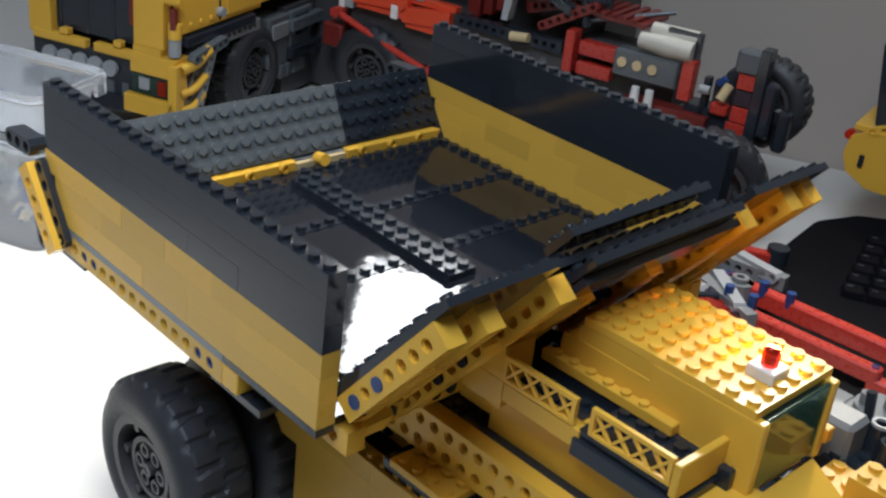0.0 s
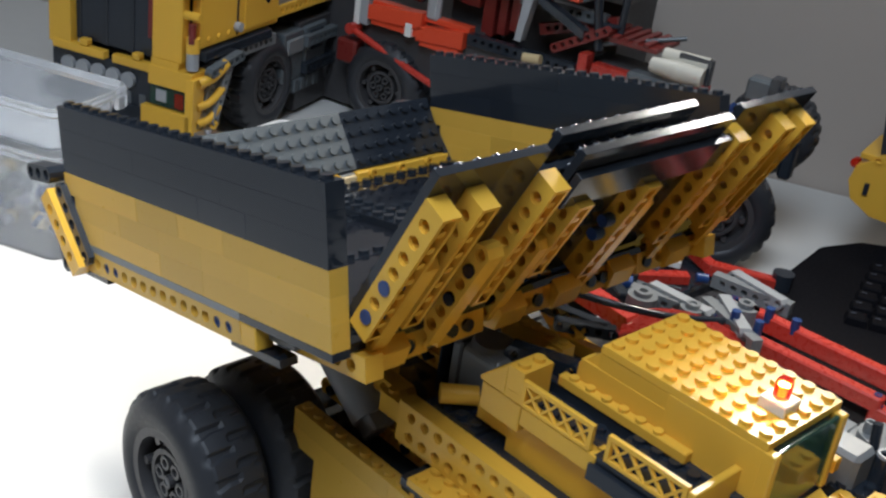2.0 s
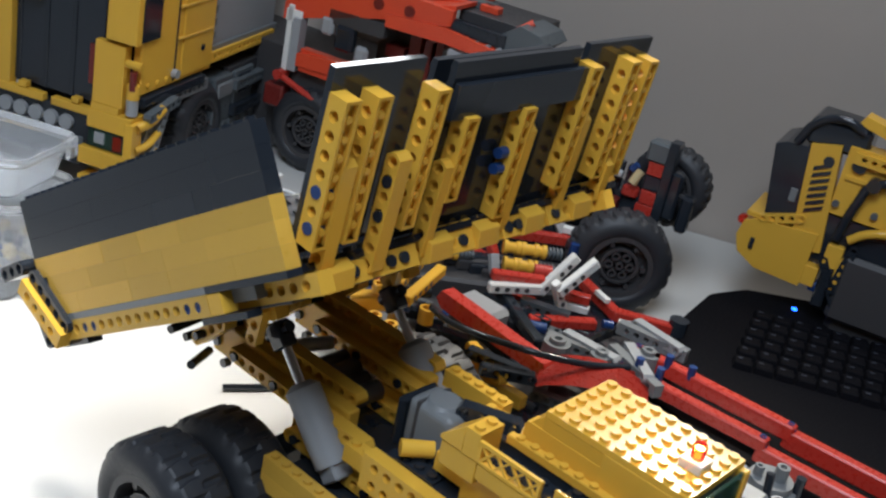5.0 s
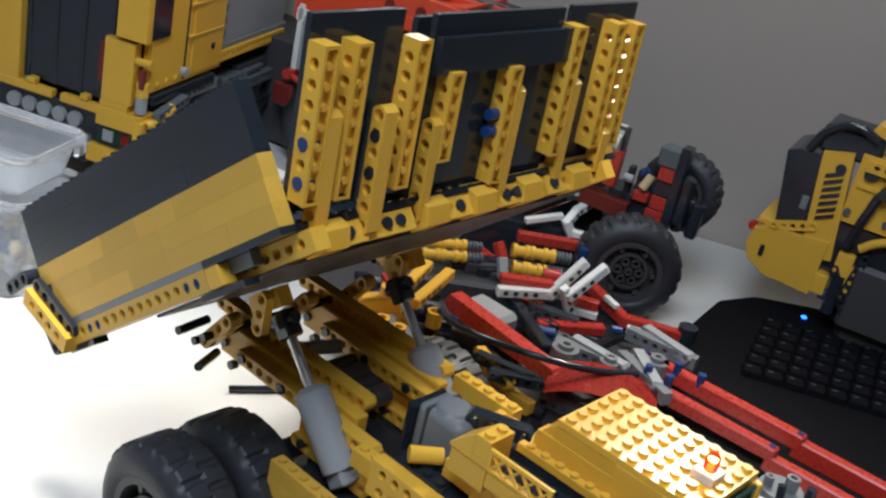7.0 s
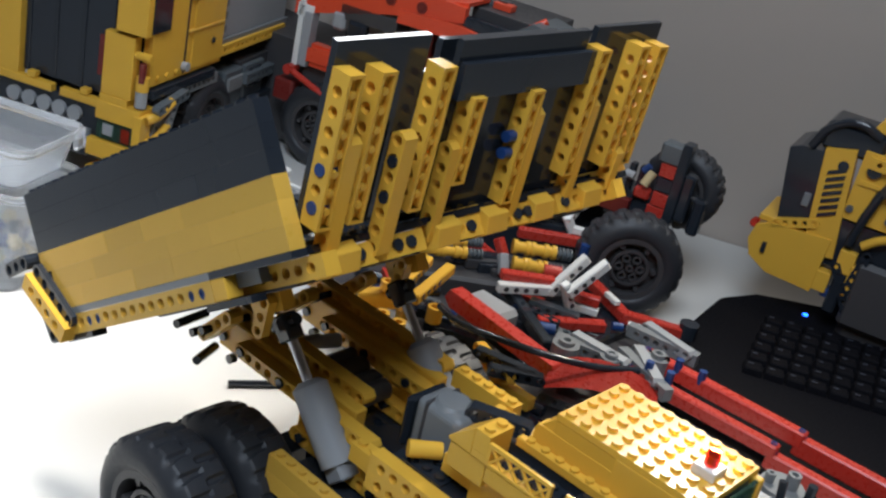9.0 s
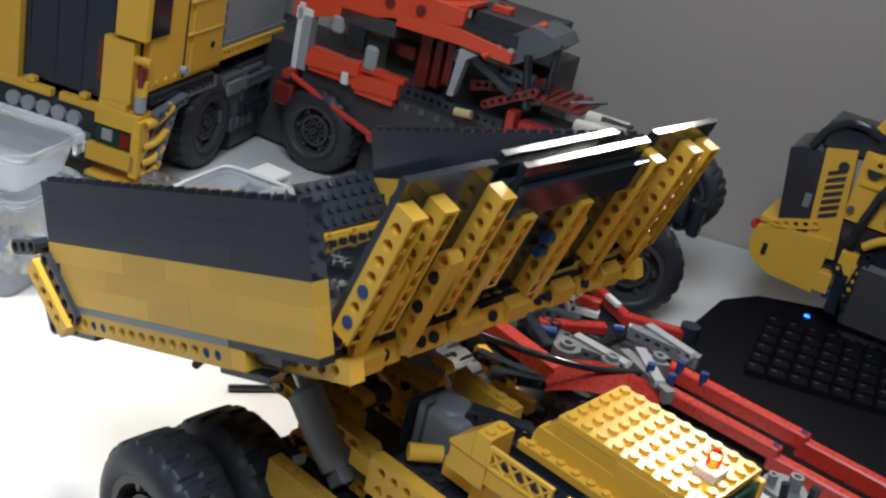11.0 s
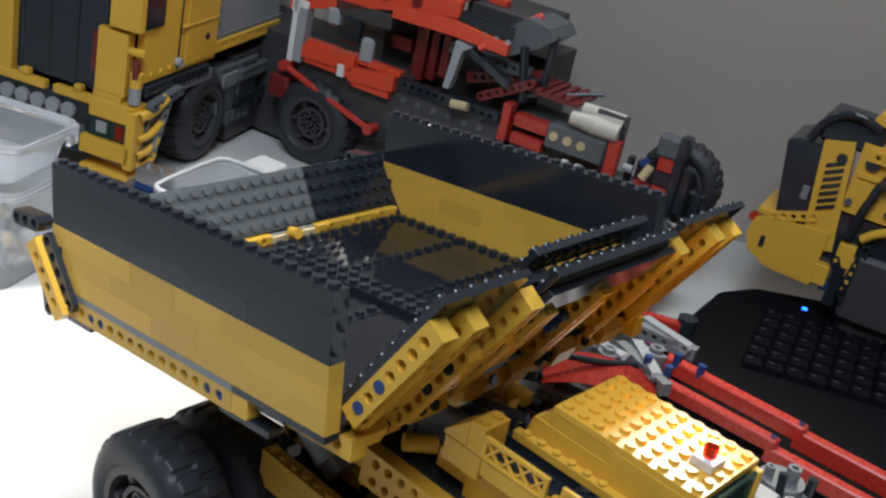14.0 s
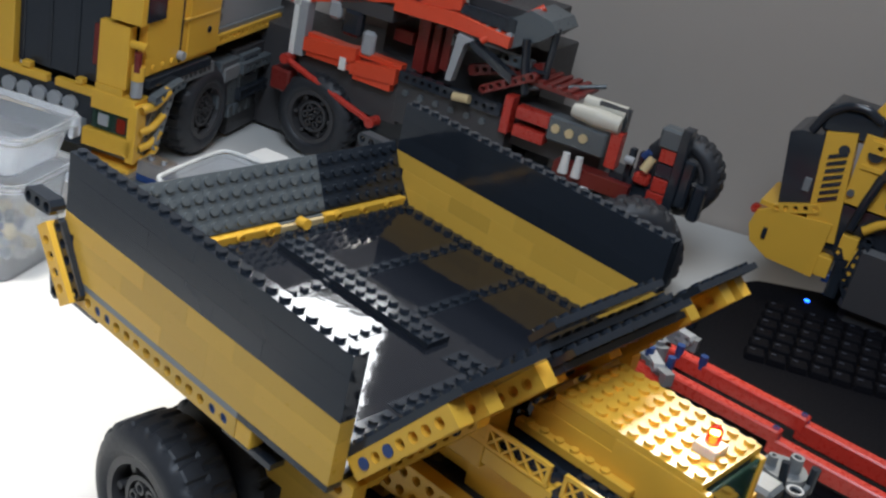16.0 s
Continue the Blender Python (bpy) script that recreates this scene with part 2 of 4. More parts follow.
def prism(name, parent, mat, profile, y0, y1, label="", m=None, axis="y", bev=0.3):
    """A profile of (x, z) points drawn out along y."""
    bm = bmesh.new()
    a = [bm.verts.new((x, y0, z)) for x, z in profile]
    b = [bm.verts.new((x, y1, z)) for x, z in profile]
    bm.faces.new(a)
    bm.faces.new(b[::-1])
    for k in range(len(a)):
        bm.faces.new((a[k], b[k], b[(k + 1) % len(a)], a[(k + 1) % len(a)]))
    bmesh.ops.recalc_face_normals(bm, faces=bm.faces)
    if bev:
        bmesh.ops.bevel(bm, geom=bm.edges[:], offset=bev, segments=1, affect="EDGES")
    return part(name, bm, mat, parent, label, m)


def rod(name, parent, mat, p, q, r, seg=12, label=""):
    """A round rod from p to q."""
    bm = bmesh.new()
    d = Vector(q) - Vector(p)
    m = Matrix.Translation(p) @ d.to_track_quat("Z", "Y").to_matrix().to_4x4() @ Matrix.Translation((0, 0, d.length / 2))
    round_off(bmesh.ops.create_cone(bm, cap_ends=True, segments=seg, radius1=r, radius2=r, depth=d.length, matrix=m)["verts"])
    return part(name, bm, mat, parent, label)


def hose(name, parent, mat, pts, r, label="", seg=8):
    """A bent tube through points."""
    cu = bpy.data.curves.new(name, "CURVE")
    cu.dimensions, cu.bevel_depth, cu.bevel_resolution = "3D", r * MM, 2
    sp = cu.splines.new("BEZIER")
    sp.bezier_points.add(len(pts) - 1)
    for b, p in zip(sp.bezier_points, pts):
        b.co = [c * MM for c in p]
        b.handle_left_type = b.handle_right_type = "AUTO"
    tmp = bpy.data.objects.new(name, cu)
    scene.collection.objects.link(tmp)
    me = bpy.data.meshes.new_from_object(tmp.evaluated_get(bpy.context.evaluated_depsgraph_get()))
    bpy.data.objects.remove(tmp)
    me.materials.clear()
    me.materials.append(mat)
    smooth(me)
    o = new(name, me)
    if parent:
        o.parent = parent
    if label:
        tagged(o, label)
    return o


def pin(parent, mat, x, y, z, axis="y", r=2.6, h=8.0, name="pin"):
    def build(bm):
        tube(bm, 0, 0, 0, r, r * 0.55, h, axis, 12)
        cyl(bm, 0, 0.6 if axis == "y" else 0, 0.6 if axis == "z" else 0, r * 0.6, h - 1.2, axis, 10)
    return part(name, cached((name, axis, r, h), mat, build), mat, parent, "", at(x, y, z))


def tyre_wheel(parent, m, r, w, hub, tread=22, axis_far=False):
    """Tyre with lugs round a hub; axis along y, outer face at y = 0."""
    def tyre(bm):
        prof = ((0.60, 0.06), (0.70, 0.0), (0.80, 0.02), (0.88, 0.07), (0.925, 0.13), (0.935, 0.17), (0.95, 0.20), (0.955, 0.34), (0.955, 0.47),
                (0.955, 0.53), (0.955, 0.66), (0.95, 0.80), (0.935, 0.83), (0.925, 0.87), (0.88, 0.93), (0.80, 0.98), (0.70, 1.0), (0.60, 0.94))
        seg = tread * 8

        def lug(k, b):
            if not 0.16 < b < 0.84:
                return 0.0
            f = (k / 8 + 0.35 * abs(b - 0.5) + (0.5 if b > 0.5 else 0.0)) % 1
            return 0.038 if f < 0.72 else 0.0
        rings = []
        for a, b in prof:
            ring = []
            for k in range(seg):
                rr, g = r * (a + lug(k, b)), 2 * math.pi * k / seg
                ring.append(bm.verts.new((rr * math.cos(g), w * b, rr * math.sin(g))))
            rings.append(ring)
        for p, q in zip(rings, rings[1:] + rings[:1]):
            for k in range(seg):
                bm.faces.new((p[k], p[(k + 1) % seg], q[(k + 1) % seg], q[k])).smooth = p[k].co.y < w * 0.14 or p[k].co.y > w * 0.82
        bmesh.ops.recalc_face_normals(bm, faces=bm.faces)

    def rim(bm):
        tube(bm, 0, w * 0.05, 0, r * 0.62, r * 0.52, w * 0.9, "y", 32)
        cyl(bm, 0, w * 0.36, 0, r * 0.56, w * 0.45, "y", 32)
        tube(bm, 0, w * 0.14, 0, r * 0.36, r * 0.30, w * 0.26, "y", 24)
        for k in range(6):
            a = 2 * math.pi * k / 6
            tube(bm, r * 0.20 * math.cos(a), w * 0.14, r * 0.20 * math.sin(a), r * 0.085, r * 0.05, w * 0.22, "y", 10)
            cyl(bm, r * 0.45 * math.cos(a), w * 0.12, r * 0.45 * math.sin(a), r * 0.05, w * 0.2, "y", 8)
        tube(bm, 0, w * 0.1, 0, r * 0.075, r * 0.04, w * 0.2, "y", 10)
    wh = part("wheel", cached(("rim", r, w), hub, rim), hub, parent, "", m)
    part("tyre", cached(("tyre", r, w), RUBBER, tyre), RUBBER, wh)
    return wh

# ---- the place ----
def slab(name, x0, x1, y0, y1, z0, z1, mat, label, m=None):
    bm = bmesh.new()
    box(bm, x0, x1, y0, y1, z0, z1, 1.0)
    o = part(name, bm, mat, None, "", m)
    return tagged(o, label, name, kind="structure")


WALL_TURN = 27.0
slab("table", -1500, 900, -900, 1200, TABLE - 30, TABLE, PAPER_WHITE, "white laminate table top", at(-197, 765, 0, 0, 0, WALL_TURN) @ at(0, -1200, 0))
slab("wall_back", -2500, 2500, 0, 60, -1200, 1500, WALL_PAINT, "plain grey painted wall behind the table", at(-197, 767, 0, 0, 0, WALL_TURN))
slab("wall_front", -2500, 2500, 0, 60, -1200, 1500, WALL_PAINT, "plain painted wall", at(1200, -2000, 0, 0, 0, WALL_TURN))
slab("wall_side", 0, 60, -3200, 0, -1200, 1500, WALL_PAINT, "plain painted side wall", at(-2000, 300, 0, 0, 0, WALL_TURN))
slab("wall_end", 0, 60, -3200, 0, -1200, 1500, WALL_PAINT, "plain painted side wall", at(2000, 1900, 0, 0, 0, WALL_TURN))
slab("floor", -3000, 3500, -3500, 2500, -900, -840, WALL_PAINT, "plain floor under the table")
slab("ceiling", -3000, 3500, -3500, 2500, 1500, 1560, WALL_PAINT, "plain white ceiling")

# ---- toy dump truck ----
truck = thing("toy_dump_truck", "yellow and black toy brick dump truck with tipping bed", "toy truck", z=TABLE)
OZ = -TABLE


def tz(z):
    return z - TABLE


BH = 9.93     # course height in the bed walls
bedbm = bmesh.new()
box(bedbm, -176, -2, 8, W - 8, -3.0, 0.4, 0.3)
bed = part("dump_bed", bedbm, FLOOR_BLACK, truck, "black floored tipping bed with yellow and black brick sides", at(HX, 0, tz(HZ)))
BASE = Matrix.Translation((-HX * MM, 0, -HZ * MM))
bed.data.transform(BASE)


def B(x, y, z, rx=0, ry=0, rz=0):
    """A pose in the bed, given from its near front lower corner."""
    return at(x - HX, y, z - HZ, rx, ry, rz)


def bput(o):
    o.matrix_basis = BASE @ o.matrix_basis
    return o


lean = random.Random(7)


def bed_wall(y, near):
    lens = ((4, 6, 4, 6, 4), (6, 4, 4, 4, 6), (8, 4, 4, 8), (6, 8, 4, 6), (8, 8, 8), (4, 8, 8, 4))
    for course in range(6):
        x = -192.0
        row = list(lens[course])
        if course < 2:
            x += 8
            row[0] -= 1
        mat = OLD_YELLOW if course < 3 else BLACK
        for n in row:
            bput(brick(bed, mat, n, 1, x, y, course * BH, h=BH, top=course == 5, rx=lean.uniform(-0.35, 0.35), rz=lean.uniform(-0.12, 0.12)))
            x += n * 8


bed_wall(0, True)
bed_wall(W - 8, False)

# sill under the side walls
for y, near in ((0.0, True), (W - 8.0, False)):
    bput(brick(bed, GREY, 16, 1, -184, y, -3.3, h=3.2, top=False, name="plate"))
    bput(brick(bed, BLACK, 7, 1, -56, y, -3.3, h=3.2, top=False, name="plate"))
    beam(bed, OLD_YELLOW, 15, B(-184, y, -13.0), name="beam")
    bput(block("end_brick", bed, YELLOW, -55.9, -46, y, y + 8, -13, -3.4))
    beam(bed, YELLOW, 6, B(-52, y + (11 if near else -11), -13.0), name="beam")
    for i in (0, 2, 3, 13, 14):
        pin(bed, BLUE, -176 + 8 * i - HX, y + 0.5, -8.2 - HZ, h=7)
    bput(brick(bed, BLACK, 3, 1, -186, y + 1, -16.3, h=3.2, top=False, name="plate"))
    bput(brick(bed, BLACK, 4, 1, -66, y + 2, -16.5, h=3.2, top=False, name="plate"))
    bput(brick(bed, GREY, 2, 1, -46, y + (6 if near else -6), -9.6, h=6.2, top=False))
    # rear ladder-like bracket
    beam(bed, YELLOW, 4, B(-206, y - 6, 16, 0, 52, 0), name="beam")
    liftarm(bed, BLACK, 5, B(-198, y - 3, 22, 0, 55, 0), t=6)
    liftarm(bed, BLACK, 3, B(-222, y - 4, 22, 0, -4, 0), t=8)
    liftarm(bed, BLACK, 3, B(-196, y - 5, 8, 0, 80, 0), t=6)

# raised double row of studs and single rows on the floor
bput(brick(bed, BLACK, 14, 2, -163, 109.5, 0.4, h=3.2, name="plate"))


def studded_strip(nx, ny, x, y):
    def build(bm):
        box(bm, 0, nx * 8, 0, ny * 8, 0, 0.35, 0)
        studs(bm, nx, ny, 0.3)
    return bput(part("studded_strip", cached(("studded_strip", nx, ny), BLACK, build), BLACK, bed, "", at(x, y, 0.35)))


studded_strip(1, 13, -126, 9)
studded_strip(1, 11, -126, 130)
studded_strip(1, 12, -81, 9)
studded_strip(1, 11, -81, 130)
studded_strip(1, 12, -175, 9)
studded_strip(1, 12, -175, 120)
studded_strip(2, 6, -25, 9)
studded_strip(2, 8, -28, 60)
studded_strip(1, 11, -24, 130)
studded_strip(20, 1, -172, W - 17)
studded_strip(3, 2, -42, 110)

# tilted tailboard of studded plates
TX, TZ0, TA = -179.0, 6.5, 62.0


def tail(nx, y, mat):
    o = brick(bed, mat, 4, nx, 0, 0, 0, h=3.2, name="plate")
    o.matrix_basis = (B(TX, y, TZ0, 0, TA - 180, 0) @ Matrix.Rotation(radians(180), 4, "X") @ Matrix.Translation((0, -nx * 8 * MM, -3.2 * MM)))


tail(8, W - 9 - 64, BLACK)
tail(10, W - 9 - 64 - 80, DARK_GREY)
tail(7, W - 9 - 64 - 80 - 56, DARK_GREY)
for y0, y1 in ((64, 122), (154, 220)):
    bput(block("tail_beam", bed, YELLOW, -181, -175.5, y0, y1, 0, 5.4))
    for k in range(3):
        bput(part("pin", cached(("pin_tail",), YELLOW, lambda bm: tube(bm, 0, 0, 0, 2.8, 1.6, 2.5, "x", 12)), YELLOW, bed, "", at(-176, y0 + 10 + 20 * k, 3.6)))
bput(block("tail_plate", bed, TAN, -181, -176, 122, 154, -1, 4))
bput(block("plate", bed, DARK_GREY, -184, -178, 8, W - 8, -3, 5))
rod("axle", bed, YELLOW, (-15.5, 136, 32), (-9, 136, 33), 3.2)
bput(block("plate", bed, TAN, -182, -174, 50, 62, 2, 8))

# headboard: sloping black panels stiffened by yellow beams
UX, UZ = 0.616, 0.788
ANG = -math.degrees(math.atan2(UZ, UX))


def head(s, y, n):
    """A pose on the headboard: s up the slope, n outwards; x runs up the slope, z inwards."""
    return B(-2.6 + UX * s + UZ * n, y, 7.4 + UZ * s - UX * n, 0, ANG, 0)


def panel(nx, ny, s, y, n, py=8.0):
    o = brick(bed, BLACK, nx, ny, 0, 0, 0, h=3.2, py=py, name="plate")
    o.matrix_basis = head(s, y, n)


panel(9, 6, 5, 8.5, 0, 8.3)
panel(8, 10, -7, 62, 1, 11.0)
panel(1, 6, -3, 8.5, 0, 8.3)
panel(1, 6, -5.5, 173, 0, 9.1)
panel(2, 11, 59, 74, 3.5)
panel(2, 12, 50, 75, 7.0)
panel(2, 10, 54, 77, -9.5)
panel(2, 14, 44, 62, -3)
panel(9, 6, 2.5, 173, 0, 9.1)


def head_beam(n, s, y, mat=None, studs_out=True):
    """A hollow beam of n studs, its open underside outwards, holes to the sides."""
    def build(bm):
        beam_bm(bm, n - 1, 9.6, 8.0, 8.0)
        bmesh.ops.delete(bm, geom=[f for f in bm.faces if all(v.co.z < 0.001 for v in f.verts)], context="FACES")
        for a, b, c, d in ((0, n * 8, 0, 1.5), (0, n * 8, 6.5, 8), (0, 1.5, 1.5, 6.5), (n * 8 - 1.5, n * 8, 1.5, 6.5)):
            bm.faces.new([bm.verts.new(p) for p in ((a, c, 0), (b, c, 0), (b, d, 0), (a, d, 0))])
        box(bm, 1.5, n * 8 - 1.5, 1.5, 6.5, 2.6, 3.0, 0)
        for p in (((1.5, 1.5), (n * 8 - 1.5, 1.5)), ((1.5, 6.5), (n * 8 - 1.5, 6.5))):
            bm.faces.new([bm.verts.new(q) for q in ((*p[0], 0), (*p[1], 0), (*p[1], 2.6), (*p[0], 2.6))])
        for k in range(1, n):
            cyl(bm, 8 * k, 4, 0.3, 1.6, 2.5, seg=10)
    me = cached(("head_beam", n), mat or YELLOW, build)
    return part("beam", me, mat or YELLOW, bed, "", head(s, y, 9.7))


for n, up, y in ((8, 3.5, 8.2), (8, 3.5, 25.0), (8, 2.8, 58.8), (5, 11.4, 83.0), (7, -5.0, 123.2), (8, 3.0, 166.6), (8, 3.0, 199.8), (8, 2.0, 216.6)):
    head_beam(n, up, y)


def stay(y, n, up=-8.0, out=9.4, t=6.0):
    liftarm(bed, YELLOW, n, head(up, y, out), t=t, name="stay")


stay(16.4, 7, -15, t=6.5)
stay(43.5, 7, -15, 12.0, 7.5)
stay(77.6, 6, -17, t=5.2)
stay(131.4, 7, -15, t=5.0)
stay(174.8, 7, -15, t=5.0)
stay(208.0, 3, -12, 11.0)
for up in (12.0, 28.0):
    bput(part("pin", cached(("pin_stay",), BLACK, lambda bm: cyl(bm, 0, 0, 0, 2.6, 8, "y", 12)), BLACK, bed, "", BASE.inverted() @ head(up, 42.9, 8.2)))
for s, y in ((12, 8.2), (28, 8.2), (20, 118.5), (28, 118.5)):
    bput(part("pin", cached(("pin_side",), BLUE, lambda bm: cyl(bm, 0, 0, 0, 2.7, 8, "y", 12)), BLUE, bed, "", BASE.inverted() @ head(s, y - 0.6, 4.9)))
# stepped sill along the front edge of the bed, set back under the headboard
for y, n in ((22, 2), (51, 2), (91, 4), (134, 3), (170, 4)):
    beam(bed, YELLOW, n, B(-3, y, -13.0, 0, 0, 90), name="beam", h=9.6)
for y in (19, 80, 113, 148, 188):
    prism("slope_brick", bed, YELLOW, ((-13, -14), (-2, -14), (2, -6), (-2, -1), (-13, -1)), y, y + 15, m=BASE)
for y in (36, 58, 66, 105, 138, 146, 176):
    bput(part("pin", cached(("pin_front",), BLACK, lambda bm: cyl(bm, 0, 0, 0, 2.7, 4, "x", 12)), BLACK, bed, "", at(-5.5, y, -8)))
bput(brick(bed, YELLOW, 3, 1, -2.8, 94, -3.3, h=2.4, name="plate", rz=90))
# underside
bput(block("plate", bed, MATT_BLACK, -120, -16, 12, W - 12, -14.4, -12.8))
bput(block("plate", bed, BLACK, -178, -120, 30, W - 30, -8, -4))
for y in (62, 156):
    beam(bed, YELLOW, 2, B(-117, y, -26, 0, 0, 0), name="beam")
    liftarm(bed, YELLOW, 3, B(-109, y - 6, -38, 0, -50, 0), t=5)
for y in (64, 116, 160):
    liftarm(bed, YELLOW, 4, B(-170, y, -34, 0, -12, 0), t=8)
rod("axle", bed, BLACK, (-12, 62, 0), (-12, 175, 0), 2.4)

# rear wheels, doubled
WR, WW = 42.5, 36.0
for y in (1.0, 39.0, 154.0, 192.0):
    tyre_wheel(truck, at(-118, y, WR), WR, WW, MATT_BLACK)
for y in (8.0, 184.0):
    tyre_wheel(truck, at(130, y, WR), WR, WW, MATT_BLACK)
rod("axle", truck, DARK_GREY, (-118, 5, WR), (-118, 225, WR), 3)
rod("axle", truck, DARK_GREY, (130, 12, WR), (130, 216, WR), 3)


def T(x, y, z, rx=0, ry=0, rz=0):
    return at(x, y, tz(z), rx, ry, rz)


def tblock(name, mat, x0, x1, y0, y1, z0, z1, bev=0.4, label=""):
    return block(name, truck, mat, x0, x1, y0, y1, tz(z0), tz(z1), bev, label)


# chassis rails carrying the hinge
for y in (82.0, 141.0):
    tblock("rail", YELLOW, -172, -66, y, y + 8, -47, -28, 0.8)
    tblock("rail", YELLOW, -104, -60, y, y + 8, -60, -47.2, 0.8)
    liftarm(truck, YELLOW, 15, T(-190, y + 8.5, -31, 0, 0, 0), t=8)
    liftarm(truck, YELLOW, 13, T(-150, y - 8.5, -39), t=8)
    liftarm(truck, YELLOW, 10, T(-100, y - 8.5, -60), t=8)
    for x, z in ((-144, -35), (-112, -35), (-80, -35), (-92, -56), (-66, -56), (-40, -56)):
        rod("pin", truck, BLACK, (x, y - 10, tz(z)), (x, y + 2, tz(z)), 2.6)
    for x, z in ((-168, -40), (-160, -50)):
        rod("pin", truck, DARK_GREY, (x, y - 2, tz(z)), (x, y + 2, tz(z)), 2.6)
for k in range(4):
    rod("spacer", truck, MATT_BLACK, (-120 + 9 * k, 100, tz(-40 - 2 * k)), (-120 + 9 * k, 132, tz(-40 - 2 * k)), 6 if k % 2 else 4.5)
rod("spacer", truck, LIGHT_GREY, (-140, 96, tz(-34)), (-128, 128, tz(-34)), 4)
tblock("frame_plate", BLACK, -96, 150, 84, 148, -75, -62)
tblock("frame_plate", BLACK, -120, -104, 60, 172, -108, -76)
tblock("frame_plate", BLACK, 122, 138, 50, 180, -108, -76)
rod("axle", truck, BLACK, (-163, 72, tz(-41)), (-150, 50, tz(-36)), 2.4)
rod("axle", truck, BLACK, (-176, 74, tz(-28)), (-172, 52, tz(-27)), 2.4)
rod("axle", truck, BLACK, (HX, 60, tz(HZ)), (HX, 175, tz(HZ)), 2.4)

# near side fender and deck
for k in range(5):
    x = -88 + 8 * (0 if k < 2 else 2)
    while x < 128:
        n = min(8, int((128 - x) / 8))
        brick(truck, OLD_YELLOW, n, 1, x, 50, tz(-63.5 - 9.6 * k), top=k == 0)
        x += n * 8
tblock("deck_plate", BLACK, -84, 128, 58, 84, -66, -62.5)
brick(truck, YELLOW, 4, 3, -14, 50, tz(-48), h=3.2, name="plate")
tblock("deck_plate", BLACK, -20, 20, 52, 76, -62, -48)
for k in range(2):
    beam(truck, YELLOW, 12, T(-36, 62, -34 + 9.6 * k - 9.6), name="beam")
tblock("deck_plate", BLACK, -30, 110, 70, 92, -40, -24)
tblock("side_board", YELLOW, 12, 112, 74, 79, -30, -8)
tblock("deck_plate", BLACK, 0, 112, 79, 94, -16, -7)

# cab
cab = part("cab", cached(("cab",), YELLOW, lambda bm: box(bm, 33.5, 104, 93.4, 140.6, -12, 25.3, 0.3)), YELLOW, truck, "yellow cab with studded roof", at(0, 0, OZ))
brick(cab, YELLOW, 7, 6, 33.5, 93.2, 25.4, h=3.2, name="roof_plate")
brick(cab, YELLOW, 2, 6, 89.5, 93.2, 25.4, h=3.2, name="roof_plate")
brick(cab, YELLOW, 5, 1, 25.5, 93.0, 5.8, h=12.8, top=False)
brick(cab, YELLOW, 4, 1, 65.5, 93.0, 5.8, h=19.5, top=False)
prism("rear_slope", cab, YELLOW, ((33.5, 25.3), (33.5, 6), (24, 6), (24, 16)), 94, 140)
block("ledge", cab, YELLOW, 20, 80, 88.5, 93.0, 5.6, 10.2)
block("skirt", cab, BLACK, 4, 104, 89.5, 93.2, -8, 5.5)
block("side_panel", cab, YELLOW, 65, 104.5, 92.9, 94, 5.6, 25.3, 0.15)
block("side_panel", cab, YELLOW, 81, 104.5, 92.7, 94, -2, 5.5, 0.15)
for k in range(6):
    part("stud", cached(("stud",), YELLOW, lambda bm: cyl(bm, 0, 0, 0, 2.0, 1.4, seg=12)), YELLOW, cab, "", at(26 + 8 * k, 90.6, 10.1))
block("pillar", cab, YELLOW, 104, 109.3, 92.9, 97, -6, 25.4)
block("pillar", cab, YELLOW, 103, 109.3, 137, 141, -6, 25.4)
block("windscreen", cab, GREEN_GLASS, 106.4, 108.4, 97, 137, -4, 25.2, label="smoky green windscreen")
block("interior", cab, DARK_GREY, 104, 105, 98, 136, -6, 24)
prism("bonnet", cab, YELLOW, ((109, -6), (126, -16), (126, -26), (109, -26)), 98, 138)
block("beacon_base", cab, WHITE, 89.2, 99.8, 110.2, 120.8, 28.6, 33.2, 0.4, "white beacon base")
bm = bmesh.new()
tube(bm, 0, 0, 0, 3.1, 2.5, 5.2, "z", 16)
rings = [[bm.verts.new((3.1 * math.cos(e) * math.cos(2 * math.pi * k / 16), 3.1 * math.cos(e) * math.sin(2 * math.pi * k / 16), 5.2 + 3.1 * math.sin(e))) for k in range(16)] for e in (0.0, 0.5, 1.0, 1.4)]
for p, q in zip(rings, rings[1:]):
    for k in range(16):
        bm.faces.new((p[k], p[(k + 1) % 16], q[(k + 1) % 16], q[k]))
bm.faces.new(rings[-1])
dome = part("beacon", bm, RED_GLASS, cab, "clear red beacon dome", at(94.5, 115.5, 33.2))
dome.visible_shadow = False
# lamp turns in the dome to imitate blinking; an added black shield hides it
lamp = part("beacon_lamp", cached(("lamp",), LAMP, lambda bm: box(bm, 0.3, 1.4, -1.4, 1.4, 0.5, 6, 0.3)), LAMP, cab, "small blinking beacon lamp, turned away while dark", at(94.5, 115.5, 33.2))
shield = part("lamp_shield", cached(("shield",), BLACK, lambda bm: box(bm, -0.7, 0.2, -2.0, 2.0, 0, 6.4, 0.2)), BLACK, cab, "", at(94.5, 115.5, 33.2))

